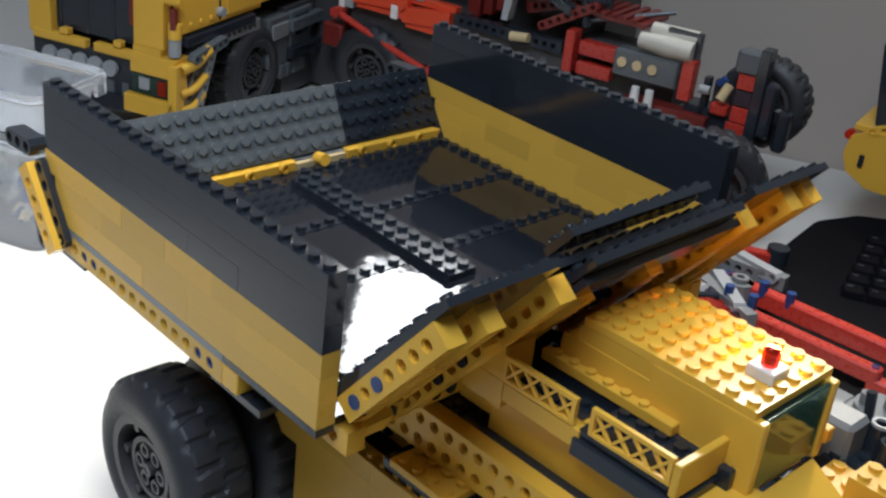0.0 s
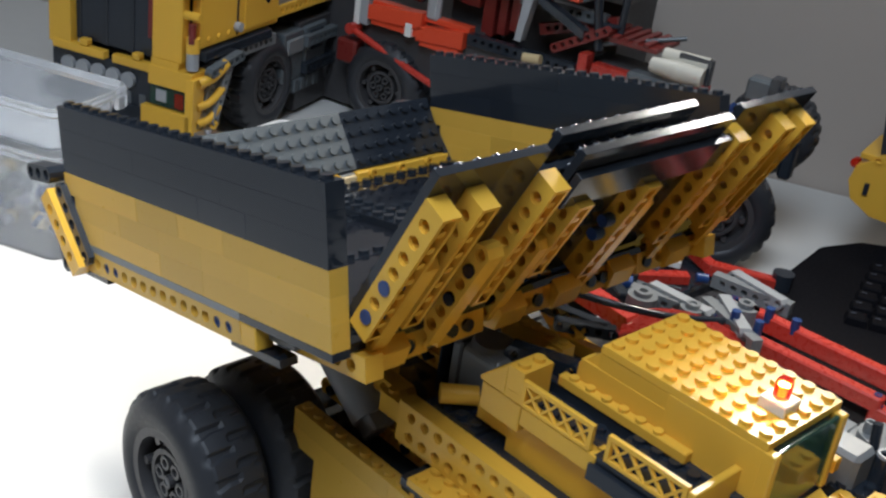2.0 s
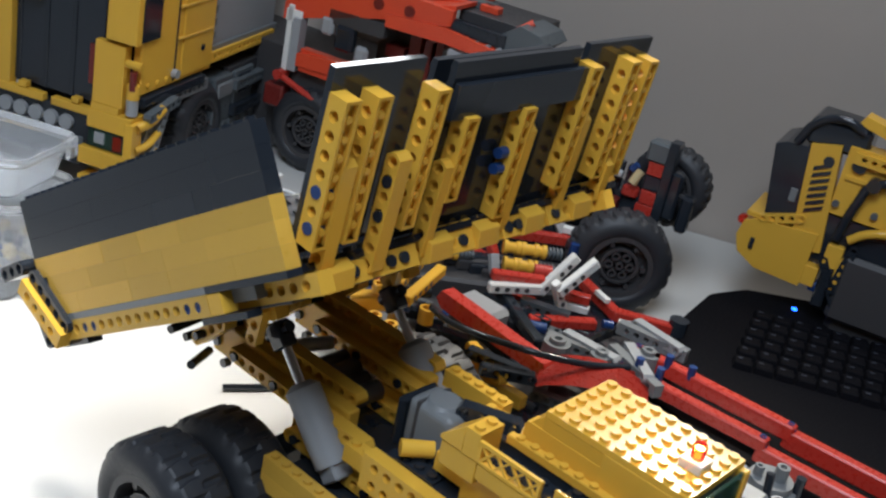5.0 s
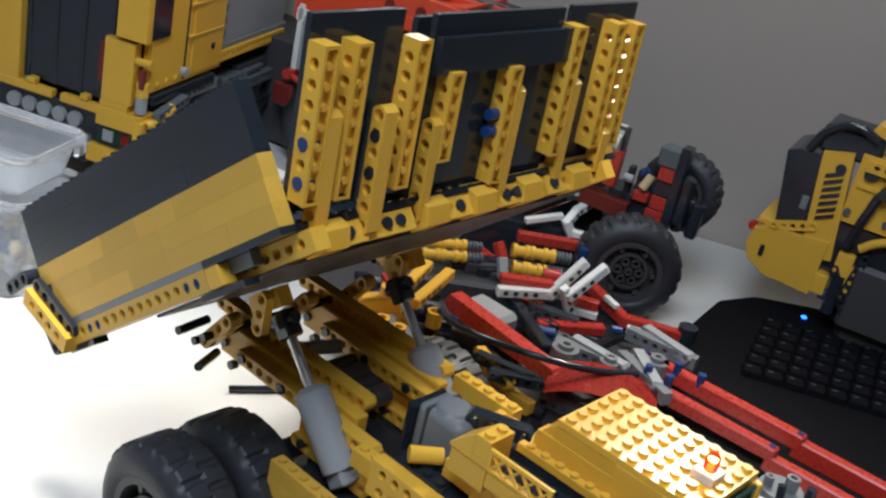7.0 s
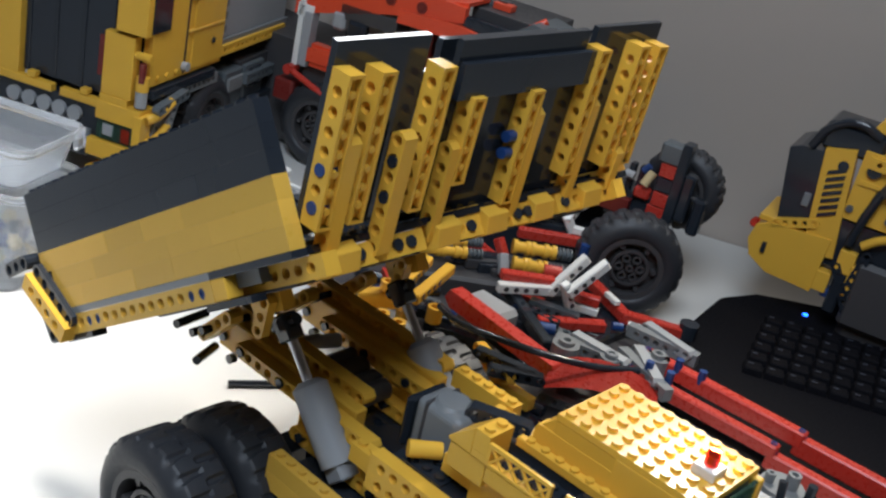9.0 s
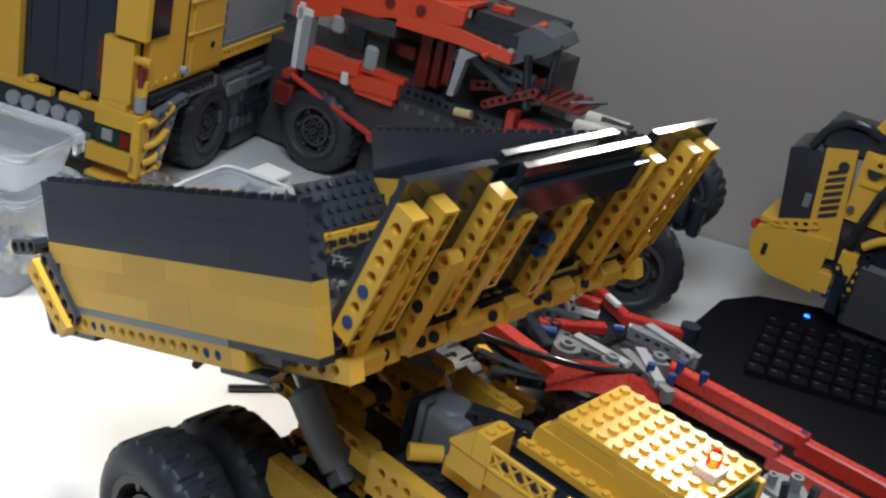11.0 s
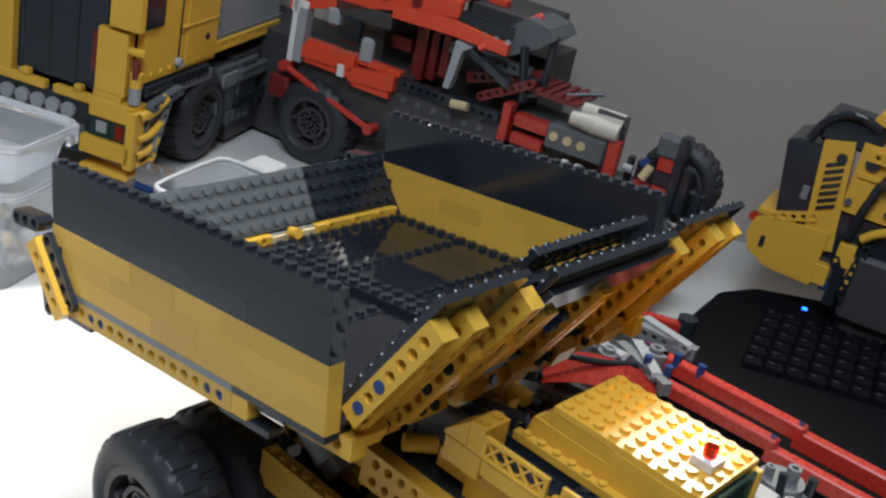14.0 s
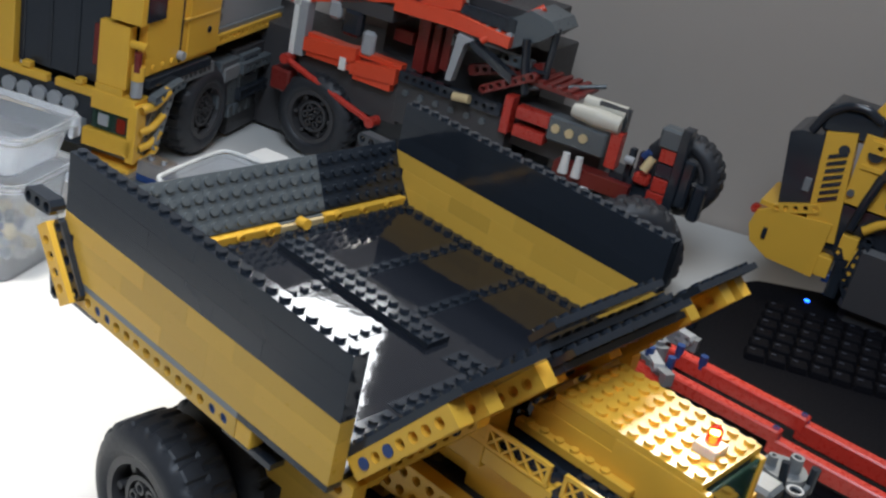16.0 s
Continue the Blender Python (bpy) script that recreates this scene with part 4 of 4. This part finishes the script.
# ---- keyboard ----
kb = thing("keyboard", "black angular computer keyboard with a lit blue indicator", "keyboard", 0, 0, TABLE)
bm = bmesh.new()
pts = ((-127, 598), (-114, 640), (-98, 655), (-20, 724), (150, 800), (330, 560), (190, 360), (30, 378), (-80, 392), (-108, 486))
lo = [bm.verts.new((x, y, 0)) for x, y in pts]
hi = [bm.verts.new((x * 0.985 + 1, y * 0.985 + 8, 18)) for x, y in pts]
bm.faces.new(lo)
bm.faces.new(hi)
for k in range(len(pts)):
    bm.faces.new((lo[k], lo[(k + 1) % len(pts)], hi[(k + 1) % len(pts)], hi[k]))
bmesh.ops.recalc_face_normals(bm, faces=bm.faces)
bmesh.ops.bevel(bm, geom=bm.edges[:], offset=1.5, segments=2, affect="EDGES")
part("case", bm, KEY_BLACK, kb)


def key_mesh(bm):
    vs = box(bm, -8, 8, -8, 8, 0, 6, 0)
    for v in bm.verts:
        if v.co.z > 3:
            v.co.x *= 0.82
            v.co.y *= 0.82
    bmesh.ops.bevel(bm, geom=bm.edges[:], offset=0.8, segments=1, affect="EDGES")


def legend_mesh(bm):
    box(bm, -4.5, -0.5, 1.5, 2.6, 0, 0.25, 0)


KEY_MARK = material("key_legend", (0.07, 0.08, 0.11), 0.5)
for r in range(6):
    for c in range(11):
        x, y = -72 + 19.0 * c * 0.76 + 19 * r * 0.32, 618 + 19.0 * c * 0.42 - 19 * r * 0.98 - 22
        if x - 0.35 * (y - 400) > 200 or y > 700 or y < 400:
            continue
        k = part("key", cached(("key",), KEY_BLACK, key_mesh), KEY_BLACK, kb, "", at(x, y, 17.5, 0, 0, 28))
        part("legend", cached(("legend",), KEY_MARK, legend_mesh), KEY_MARK, k, "", at(0, 0, 5.95))
bm = bmesh.new()
cyl(bm, -65.5, 645, 17.6, 2.4, 1.4, "z", 14)
part("indicator", bm, LED_BLUE, kb, "glowing blue indicator light")

# ---- red toy machine lying in parts ----
rm = thing("toy_loader_chassis", "red and grey toy brick machine chassis lying low", "toy machine", 0, 0, TABLE)


def R(x, y, z, rx=0, ry=0, rz=0):
    return at(x, y, tz(z), rx, ry, rz)


def mb(name, mat, x0, x1, y0, y1, z0, z1, bev=0.6, m=None, label=""):
    return block(name, rm, mat, x0, x1, y0, y1, tz(z0), tz(z1), bev, label, m)


prism("red_arm", rm, RED, ((0, 0), (4, 8), (108, 3), (112, -4), (108, -8), (6, -6)), -5, 7, m=R(-214, 332, -100, 0, 0, -4))
for x, y, z, n, h in ((-86, 398, -106, 16, 12), (-84, 372, -108, 15, 10), (36, 407, -112, 18, 14), (30, 380, -116, 16, 12)):
    o = block("red_beam", rm, RED, 0, n * 8, 0, 9, 0, h, 1.2, "", R(x, y, z, 0, 0, 4))
    for q in (0, n - 1):
        part("pin", cached(("pin_top",), BLUE, lambda bm: tube(bm, 0, 0, 0, 2.4, 1.4, 1.2, "z", 12)), BLUE, o, "", at(q * 8 + 4, 4.5, h - 0.4))
for x, y in ((-66, 378), (-56, 402), (-50, 380), (-38, 404)):
    rod("pin", rm, BLUE, (x, y, tz(-98)), (x, y, tz(-88)), 3)
bm = bmesh.new()
prof = [(-38 + 76 * k / 12, 12 * math.sin(math.pi * (k + 1) / 14)) for k in range(13)]
rows_ = [[bm.verts.new((x, y, z)) for x, z in prof] for y in (-22, 22)]
for k in range(12):
    bm.faces.new((rows_[0][k], rows_[0][k + 1], rows_[1][k + 1], rows_[1][k]))
bmesh.ops.solidify(bm, geom=bm.faces[:], thickness=2.5)
part("curved_panel", bm, RED, rm, "smooth curved red panel", R(-74, 336, -104, 0, 0, 30))
# gear boxes and grey frames
for x, y, rz in ((-130, 352, 20), (-96, 384, -20), (-112, 420, 10)):
    beam(rm, GREY, 6, R(x, y, -104, 0, 0, rz), name="beam")
    liftarm(rm, LIGHT_GREY, 6, R(x + 4, y + 12, -100, 0, 0, rz - 18), t=8)
for x, y, r in ((-118, 350, 10), (-90, 366, 8), (-72, 400, 9)):
    bm = bmesh.new()
    cyl(bm, x, y, tz(-112), r, 18, "z", 16)
    tube(bm, x, y, tz(-94), r * 0.6, r * 0.3, 3, "z", 12)
    part("gear_housing", bm, GREY, rm)
mb("motor", LIGHT_GREY, -212, -172, 340, 368, -138, -100, 4)
mb("base", MATT_BLACK, -330, -60, 300, 400, -138, -128, 1)
mb("base", MATT_BLACK, -330, -110, 400, 500, -138, -126, 1)
mb("frame", BLACK, -190, -80, 372, 384, -128, -112)
mb("frame", BLACK, -240, -130, 400, 470, -138, -118, 2)
mb("end_block", GREY, -106, -90, 434, 452, -132, -110, 1)
def bar(name, mat, p, q, w, h, label=""):
    """A bevelled bar of width w and height h from p to q."""
    a, b = Vector((p[0], p[1], tz(p[2]))), Vector((q[0], q[1], tz(q[2])))
    turn = (b - a).to_track_quat("X", "Z").to_matrix().to_4x4()
    bm = bmesh.new()
    box(bm, -h * 0.4, (b - a).length + h * 0.4, -w / 2, w / 2, -h / 2, h / 2, min(w, h) * 0.12, 1)
    return part(name, bm, mat, rm, label, Matrix.Translation(a * MM) @ turn)


def bent_arm(points, w, h):
    """A bent white arm with dark holes along its side."""
    for p, q in zip(points, points[1:]):
        o = bar("bent_arm", WHITE, p, q, w, h, "white bent arm")
        n = max(2, int((Vector(q) - Vector(p)).length / 8.5))
        for k in range(n):
            part("hole", cached(("arm_hole",), MATT_BLACK, lambda bm: cyl(bm, 0, 0, 0, 2.1, 0.5, "y", 12)), MATT_BLACK, o, "", at(3 + 8.2 * k, -w / 2 - 0.35, 0))


def shock(p, q, r=5.5):
    """A ribbed yellow shock absorber with a black rod."""
    a, b = Vector((p[0], p[1], tz(p[2]))), Vector((q[0], q[1], tz(q[2])))
    turn = (b - a).to_track_quat("X", "Z").to_matrix().to_4x4()
    bm = bmesh.new()
    n = (b - a).length
    cyl(bm, 0, 0, 0, r * 0.86, n, "x", 16)
    for k in (0.0, 0.30, 0.42, 0.72, 0.9):
        tube(bm, n * k, 0, 0, r * 1.12, r * 0.5, n * 0.1, "x", 16)
    o = part("shock_absorber", bm, YELLOW, rm, "ribbed yellow shock absorber", Matrix.Translation(a * MM) @ turn)
    bm = bmesh.new()
    cyl(bm, n, 0, 0, r * 0.5, 14, "x", 10)
    for k in range(4):
        tube(bm, n + 2 + 3.2 * k, 0, 0, r * 0.95, r * 0.4, 1.6, "x", 14)
    part("spring", bm, DARK_GREY, o)


# near suspension
bent_arm(((-202, 378, -98), (-180, 413, -98), (-171, 434, -72)), 7, 8)
bent_arm(((-164, 415, -92), (-155, 438, -70)), 7, 8)
bent_arm(((-168, 412, -88), (-165, 425, -112)), 7, 7)
bar("red_beam", RED, (-207, 385, -91), (-184, 416, -93), 9, 7)
bar("red_beam", RED, (-171, 439, -105), (-158, 446, -105), 8, 8)
bar("white_beam", WHITE, (-169, 439, -113), (-156, 446, -113), 8, 6)
rod("bush", rm, RED, (-202, 430, tz(-96)), (-192, 440, tz(-96)), 6)
shock((-239, 434, -92), (-214, 460, -92))
shock((-223, 416, -96), (-204, 436, -96))
for p, q in (((-288, 380, -96), (-267, 409, -96)), ((-276, 366, -98), (-255, 396, -98))):
    shock(p, q, 4.5)
bar("red_beam", RED, (-250, 430, -92), (-244, 430, -100), 8, 7)
bar("grey_beam", LIGHT_GREY, (-232, 414, -94), (-226, 411, -104), 8, 6)
rod("pin", rm, BLUE, (-198, 476, tz(-94)), (-198, 476, tz(-80)), 4)
rod("pin", rm, BLUE, (-200, 446, tz(-100)), (-192, 452, tz(-100)), 4.5)
# dark carriers between the shock absorbers
for k in range(5):
    bar("axle_carrier", (BLACK, MATT_BLACK)[k % 2], (-262 + 9 * k, 394 + 6 * k, -104 - 2 * k), (-240 + 9 * k, 428 + 7 * k, -104 - 2 * k), 9, 9)
bar("frame", MATT_BLACK, (-280, 384, -122), (-200, 470, -122), 60, 22)
# far suspension
bar("red_beam", RED, (-256, 468, -94), (-213, 509, -93), 8, 9)
bar("white_beam", WHITE, (-227, 503, -85), (-213, 511, -85), 7, 6)
bent_arm(((-234, 510, -92), (-238, 504, -80), (-239, 516, -72), (-238, 550, -62)), 7, 8)
bar("white_beam", WHITE, (-262, 480, -84), (-247, 506, -78), 6, 5)
bar("frame", BLACK, (-300, 470, -110), (-236, 520, -110), 14, 40)
# long red rail with joint holes
bar("red_rail", RED, (-178, 474, -108), (-137, 461, -112), 9, 9)
bar("red_rail", RED, (-137, 461, -112), (-101, 496, -118), 9, 10)
bar("red_rail", RED, (-168, 392, -114), (-140, 432, -114), 9, 8)
bar("white_beam", WHITE, (-159, 463, -103), (-146, 458, -103), 5, 4)
bar("white_beam", WHITE, (-126, 452, -112), (-112, 460, -112), 6, 6)
bar("black_link", BLACK, (-202, 394, -108), (-138, 357, -108), 9, 9)
rod("pin", rm, BLUE, (-160, 376, tz(-110)), (-150, 384, tz(-110)), 4.5)
rod("pin", rm, BLUE, (-132, 434, tz(-110)), (-126, 440, tz(-110)), 3.5)
hose("cable", rm, BLACK, ((-196, 300, tz(-92)), (-170, 290, tz(-88)), (-120, 300, tz(-84)), (-86, 330, tz(-88)), (-70, 372, tz(-96))), 2.6, "black cable")
rod("knob", rm, BLACK, (-100, 498, tz(-124)), (-100, 498, tz(-108)), 8)
mb("yellow_frame", YELLOW, -200, -120, 268, 276, -118, -108)
mb("yellow_frame", YELLOW, -196, -100, 292, 300, -122, -112)
bm = bmesh.new()
cyl(bm, -204, 262, tz(-122), 25, 56, "x", 28)
cyl(bm, -148.2, 262, tz(-122), 17, 5, "x", 24)
drum = part("slotted_drum", bm, GREY, rm, "grey drum with dark slots")
for k in range(3):
    for a in (20, 62, 104, 146):
        bm = bmesh.new()
        box(bm, -7, 7, -1.2, 1.2, -0.6, 0.6, 0.3)
        part("slot", bm, MATT_BLACK, drum, "", at(-192 + 17 * k + (a % 3) * 2, 262 + 25 * math.cos(radians(a)), tz(-122) + 25 * math.sin(radians(a)), a - 90))
liftarm(rm, YELLOW, 6, R(-160, 300, -108, 0, 0, -20), t=7)
liftarm(rm, BLACK, 6, R(-150, 286, -104, 0, 0, 16), t=7)
liftarm(rm, BLACK, 5, R(-128, 276, -104, 0, 0, 40), t=7)
mb("frame", BLACK, -210, 60, 250, 300, -138, -124, 1)
# small fittings scattered over the machine
fit_rng = random.Random(11)
for k in range(46):
    x, y = fit_rng.uniform(-300, -70), fit_rng.uniform(306, 470)
    if x > -130 and y > 400:
        continue
    m = R(x, y, fit_rng.uniform(-126, -116), fit_rng.choice((0, 90)), 0, fit_rng.uniform(-40, 60))
    kind = k % 4
    if kind == 0:
        liftarm(rm, (BLACK, DARK_GREY, GREY, RED)[k % 3], fit_rng.choice((3, 4, 5)), m, t=7)
    elif kind == 1:
        beam(rm, (DARK_GREY, BLACK, RED)[k % 3], fit_rng.choice((3, 4)), m, name="beam")
    elif kind == 2:
        part("bush", cached(("bush_small",), BLACK, lambda bm: tube(bm, 0, 0, 0, 4.5, 2.2, 9, "x", 12)), BLACK, rm, "", m)
    else:
        part("pin", cached(("pin_small",), BLUE if k % 8 == 3 else DARK_GREY, lambda bm: cyl(bm, 0, 0, 0, 2.6, 14, "x", 10)), BLUE if k % 8 == 3 else DARK_GREY, rm, "", m)
# bright yellow connector group
for p, q in (((-206, 283, -86), (-223, 336, -84)), ((-226, 294, -86), (-240, 330, -84))):
    o = bar("yellow_beam", YELLOW, p, q, 8, 8, "bright yellow beam")
    for k in range(4):
        part("hole", cached(("beam_hole",), MATT_BLACK, lambda bm: cyl(bm, 0, 0, 0, 2.3, 0.4, "y", 12)), MATT_BLACK, o, "", at(5 + 9 * k, -4.3, 0))
for p, q, w in (((-230, 258, -92), (-214, 272, -88), 13), ((-206, 236, -94), (-182, 244, -96), 12), ((-224, 256, -102), (-204, 240, -104), 10)):
    bar("connector", YELLOW, p, q, w, 12, "bright yellow connector")
for x, y, z in ((-219, 266, -82), (-196, 240, -88), (-184, 244, -90)):
    bm = bmesh.new()
    tube(bm, x, y, tz(z), 5, 2.6, 7, "z", 14)
    part("bush", bm, YELLOW, rm)
rod("pin", rm, BLUE, (-214, 282, tz(-94)), (-206, 288, tz(-94)), 4)
rod("pin", rm, BLUE, (-236, 276, tz(-92)), (-228, 270, tz(-92)), 3)
rod("axle", rm, BLACK, (-222, 300, tz(-92)), (-212, 316, tz(-92)), 4)
for x, y in ((-204, 306), (-212, 282)):
    bm = bmesh.new()
    tube(bm, x, y, tz(-110), 6, 3.6, 12, "z", 14)
    part("bush", bm, YELLOW, rm)
mb("frame", GREY, -262, -200, 256, 300, -138, -116, 2)

# ---- pumps and fittings beside the cab ----
pump = thing("toy_motor", "grey round toy motor with yellow couplings", "toy motor", 72, 296, TABLE)
block("foot", pump, BLACK, -34, 30, -22, 20, 0, 36, 1)
bm = bmesh.new()
cyl(bm, 0, 0, 36, 16, 30, "z", 24)
cyl(bm, 0, 0, 66, 13, 5, "z", 24)
tube(bm, 4, 2, 71, 4, 2.2, 9, "z", 14)
tube(bm, -7, -4, 71, 3, 1.6, 6, "z", 12)
part("housing", bm, GREY, pump)
block("side_box", pump, GREY, -36, -15, -10, 12, 38, 64, 3)
block("coupling", pump, YELLOW, -54, -34, -6, 4, 48, 56, 1)
block("coupling", pump, YELLOW, -52, -36, -16, -8, 58, 64, 1)
rod("rod", pump, BLACK, (-18, -18, 36), (-16, -20, 72), 2.2)
rod("bolt", pump, BLACK, (14, 8, 60), (14, 8, 76), 3)

# ---- clear storage boxes with loose pieces ----
def tub(bm, lx, ly, h, t=1.4, draft=0.90, rim=5.0):
    def ring(k, z, r=8.0, grow=0.0):
        out = []
        for cx, cy, a0 in ((1, 1, 0), (-1, 1, 90), (-1, -1, 180), (1, -1, 270)):
            for q in range(5):
                a = radians(a0 + 22.5 * q)
                out.append(bm.verts.new((cx * (lx / 2 * k - r) + (r + grow) * math.cos(a), cy * (ly / 2 * k - r) + (r + grow) * math.sin(a), z)))
        return out
    loops = [ring(draft, 0), ring(1, h - 6), ring(1, h - 6, grow=rim), ring(1, h, grow=rim), ring(1, h, grow=rim - t), ring(1, h - 4, grow=-t + 0.6), ring(draft, t, grow=-t)]
    for p, q in zip(loops, loops[1:]):
        for k in range(20):
            bm.faces.new((p[k], p[(k + 1) % 20], q[(k + 1) % 20], q[k]))
    bm.faces.new(loops[0])
    bm.faces.new(loops[-1])
    bmesh.ops.recalc_face_normals(bm, faces=bm.faces)


def clear_box(x, y, z, rz, lx, ly, h, label):
    o = tagged(new("storage_box"), label, "storage box", "stacked storage boxes")
    o.matrix_world = at(x, y, z, 0, 0, rz)
    bm = bmesh.new()
    tub(bm, lx, ly, h)
    part("tub", bm, CLEAR, o)
    block("latch", o, CLEAR, lx / 2 + 3, lx / 2 + 7, ly / 2 - 14, ly / 2 - 2, h - 14, h + 1, 1.2)
    return o


clear_box(-470, 92, TABLE, 25.5, 130, 66, 78, "clear plastic storage box filled with small loose pieces")
clear_box(-470, 92, TABLE + 79, 25.5, 130, 66, 32, "empty clear plastic box stacked on another")
rng = random.Random(4)
mats = (TAN, TAN, LIGHT_GREY, WHITE, GREY, BLUE, DARK_GREY)


def scrap(bm):
    box(bm, -4, 4, -4, 4, 0, 6, 0.4)
    cyl(bm, 0, 0, 6, 2.4, 1.8, seg=8)


for k in range(110):
    lvl = k // 28
    px, py = rng.uniform(-50, 52), rng.uniform(-22, 22)
    o = part("loose_piece", cached(("scrap",), mats[k % 7], scrap), mats[k % 7], None, "", at(-470, 92, TABLE + 2.5 + lvl * 8.5, 0, 0, 25.5) @ at(px, py, 3, rng.uniform(-40, 40), rng.uniform(-40, 40), rng.uniform(0, 180)))
    tagged(o, "small loose toy piece in a clear box", "toy piece", "loose pieces in the box")

# ---- small tray with a white rim ----
tray = thing("tray", "clear plastic tray with a thick white rim", "tray", -372, 253, TABLE, 18)
bm = bmesh.new()
tub(bm, 80, 90, 66, rim=1.0)
part("tub", bm, CLEAR, tray)
rim_path = []
for cx, cy, a0 in ((1, 1, 0), (-1, 1, 90), (-1, -1, 180), (1, -1, 270)):
    rim_path += [(cx * 30 + 10 * math.cos(radians(a0 + q)), cy * 35 + 10 * math.sin(radians(a0 + q)), 66) for q in (0, 30, 60, 90)]
hose("rim", tray, WHITE, tuple(rim_path) + (rim_path[0],), 1.8, "white rim")

# ---- battery and white fittings behind the bed ----
bat = thing("battery", "blue and silver block battery with steel terminals", "battery", -448, 240, TABLE, 20)
block("stand", bat, DARK_GREY, -20, 20, -14, 14, 0, 34, 1)
block("casing", bat, CHROME, -14, 12, -9, 9, 34, 52, 1)
block("band", bat, BLUE, -14.3, 12.3, -9.3, 9.3, 34, 41, 1)
for x in (-7, 5):
    bm = bmesh.new()
    cyl(bm, x, 0, 52, 3, 3, "z", 10)
    part("terminal", bm, CHROME, bat)
rod("plug", bat, BLUE, (20, 4, 38), (28, 8, 38), 5)
wf = thing("toy_gearbox", "white and grey toy gearbox behind the truck", "toy part", -410, 318, TABLE, 14)
block("body", wf, GREY, -20, 20, -14, 14, 0, 44, 2)
for k in range(3):
    block("cover", wf, WHITE, -13, 13, -14, 12, 40 + 8 * k, 46 + 8 * k, 1.5)
axle = thing("loose_axle", "loose black toy axle lying on the white table", "toy axle", -230, 171, TABLE)
bm = bmesh.new()
for a in (0, 90):
    vs = box(bm, -20, 20, -2.3, 2.3, -0.9, 0.9, 0)
    if a:
        bmesh.ops.rotate(bm, verts=vs, cent=(0, 0, 0), matrix=Matrix.Rotation(radians(90), 3, "X"))
part("axle", bm, BLACK, axle, "", at(0, 0, 2.4, 0, 0, 60))

# ---- lifting rams: barrel pivots on the chassis, rod is carried by the bed ----
def ram(y, base, top):
    bm = bmesh.new()
    cyl(bm, 0, 0, 0, 9.0, 40, "z", 20)
    cyl(bm, 0, 0, 40, 9.0, 3, "z", 20, 5.0)
    box(bm, -6, 6, -6, 6, -8, 2, 1)
    barrel = part("ram_barrel", bm, LIGHT_GREY, truck, "grey hydraulic ram barrel")
    bm = bmesh.new()
    cyl(bm, 0, 0, -44, 2.6, 44, "z", 12)
    shaft = part("ram_rod", bm, CHROME, truck, "steel ram rod")
    bm = bmesh.new()
    box(bm, -5, 5, -5, 5, -9, 5, 1)
    cyl(bm, 0, -9, 0, 3.2, 18, "y", 12)
    part("rod_end", bm, BLACK, shaft)
    return barrel, shaft, Vector((base[0], y, tz(base[1]))), top


RAMS = [ram(71.0, (-61, -51), (-105, -33)), ram(151.0, (-61, -51), (-105, -33))]


def ram_rows(base, y, top):
    one, two = [], []
    for t, a in BED:
        c, s = math.cos(radians(a)), math.sin(radians(a))
        x, z = top[0] - HX, top[1] - HZ
        p = Vector((HX + x * c - z * s, y, tz(HZ + x * s + z * c)))
        d = p - base
        turn = d.to_track_quat("Z", "Y").to_matrix().to_4x4()
        one.append((t, Matrix.Translation(base * MM) @ turn))
        two.append((t, Matrix.Translation(p * MM) @ turn))
    return one, two


# blink times: the beacon's lamp swings towards (lit) or away behind its added shield
LIT = [(0, 0), (0.3, 1), (1.25, 0), (1.75, 1), (2.25, 0), (2.75, 1), (3.65, 0), (4.0, 1), (4.4, 0), (4.8, 1), (5.2, 0), (5.9, 1),
       (6.25, 0), (6.75, 1), (7.75, 0), (8.25, 1), (8.75, 0), (9.3, 1), (9.7, 0), (10.1, 1), (10.5, 0), (10.9, 1), (11.6, 0),
       (11.8, 1), (11.95, 0), (12.1, 1), (12.6, 0), (13.25, 1), (13.75, 0), (14.75, 1), (15.1, 0), (15.6, 1)]


def lamp_rows():
    rows, angle = [], 0.0
    for (t, lit), (end, _) in zip(LIT, LIT[1:] + [(16.0, 0)]):
        if t > 0:
            rows += [(t - 0.034, angle + 60), (t, angle + 120)]
            angle += 180
            rows.append((t + 0.034, angle))
        else:
            rows.append((0, angle))
        rows.append((end - 0.067 if end < 16 else 16.0, angle))
    return [(t, at(94.5, 115.5, 33.2, 0, 0, a + 110)) for t, a in rows]


def motions():
    walk(lamp, lamp_rows())
    walk(shield, lamp_rows())
    walk(bed, [(t, at(HX, 0, tz(HZ), 0, -a, 0)) for t, a in BED])
    for barrel, shaft, base, top in RAMS:
        one, two = ram_rows(base, base.y, top)
        walk(barrel, one)
        walk(shaft, two)


motions()
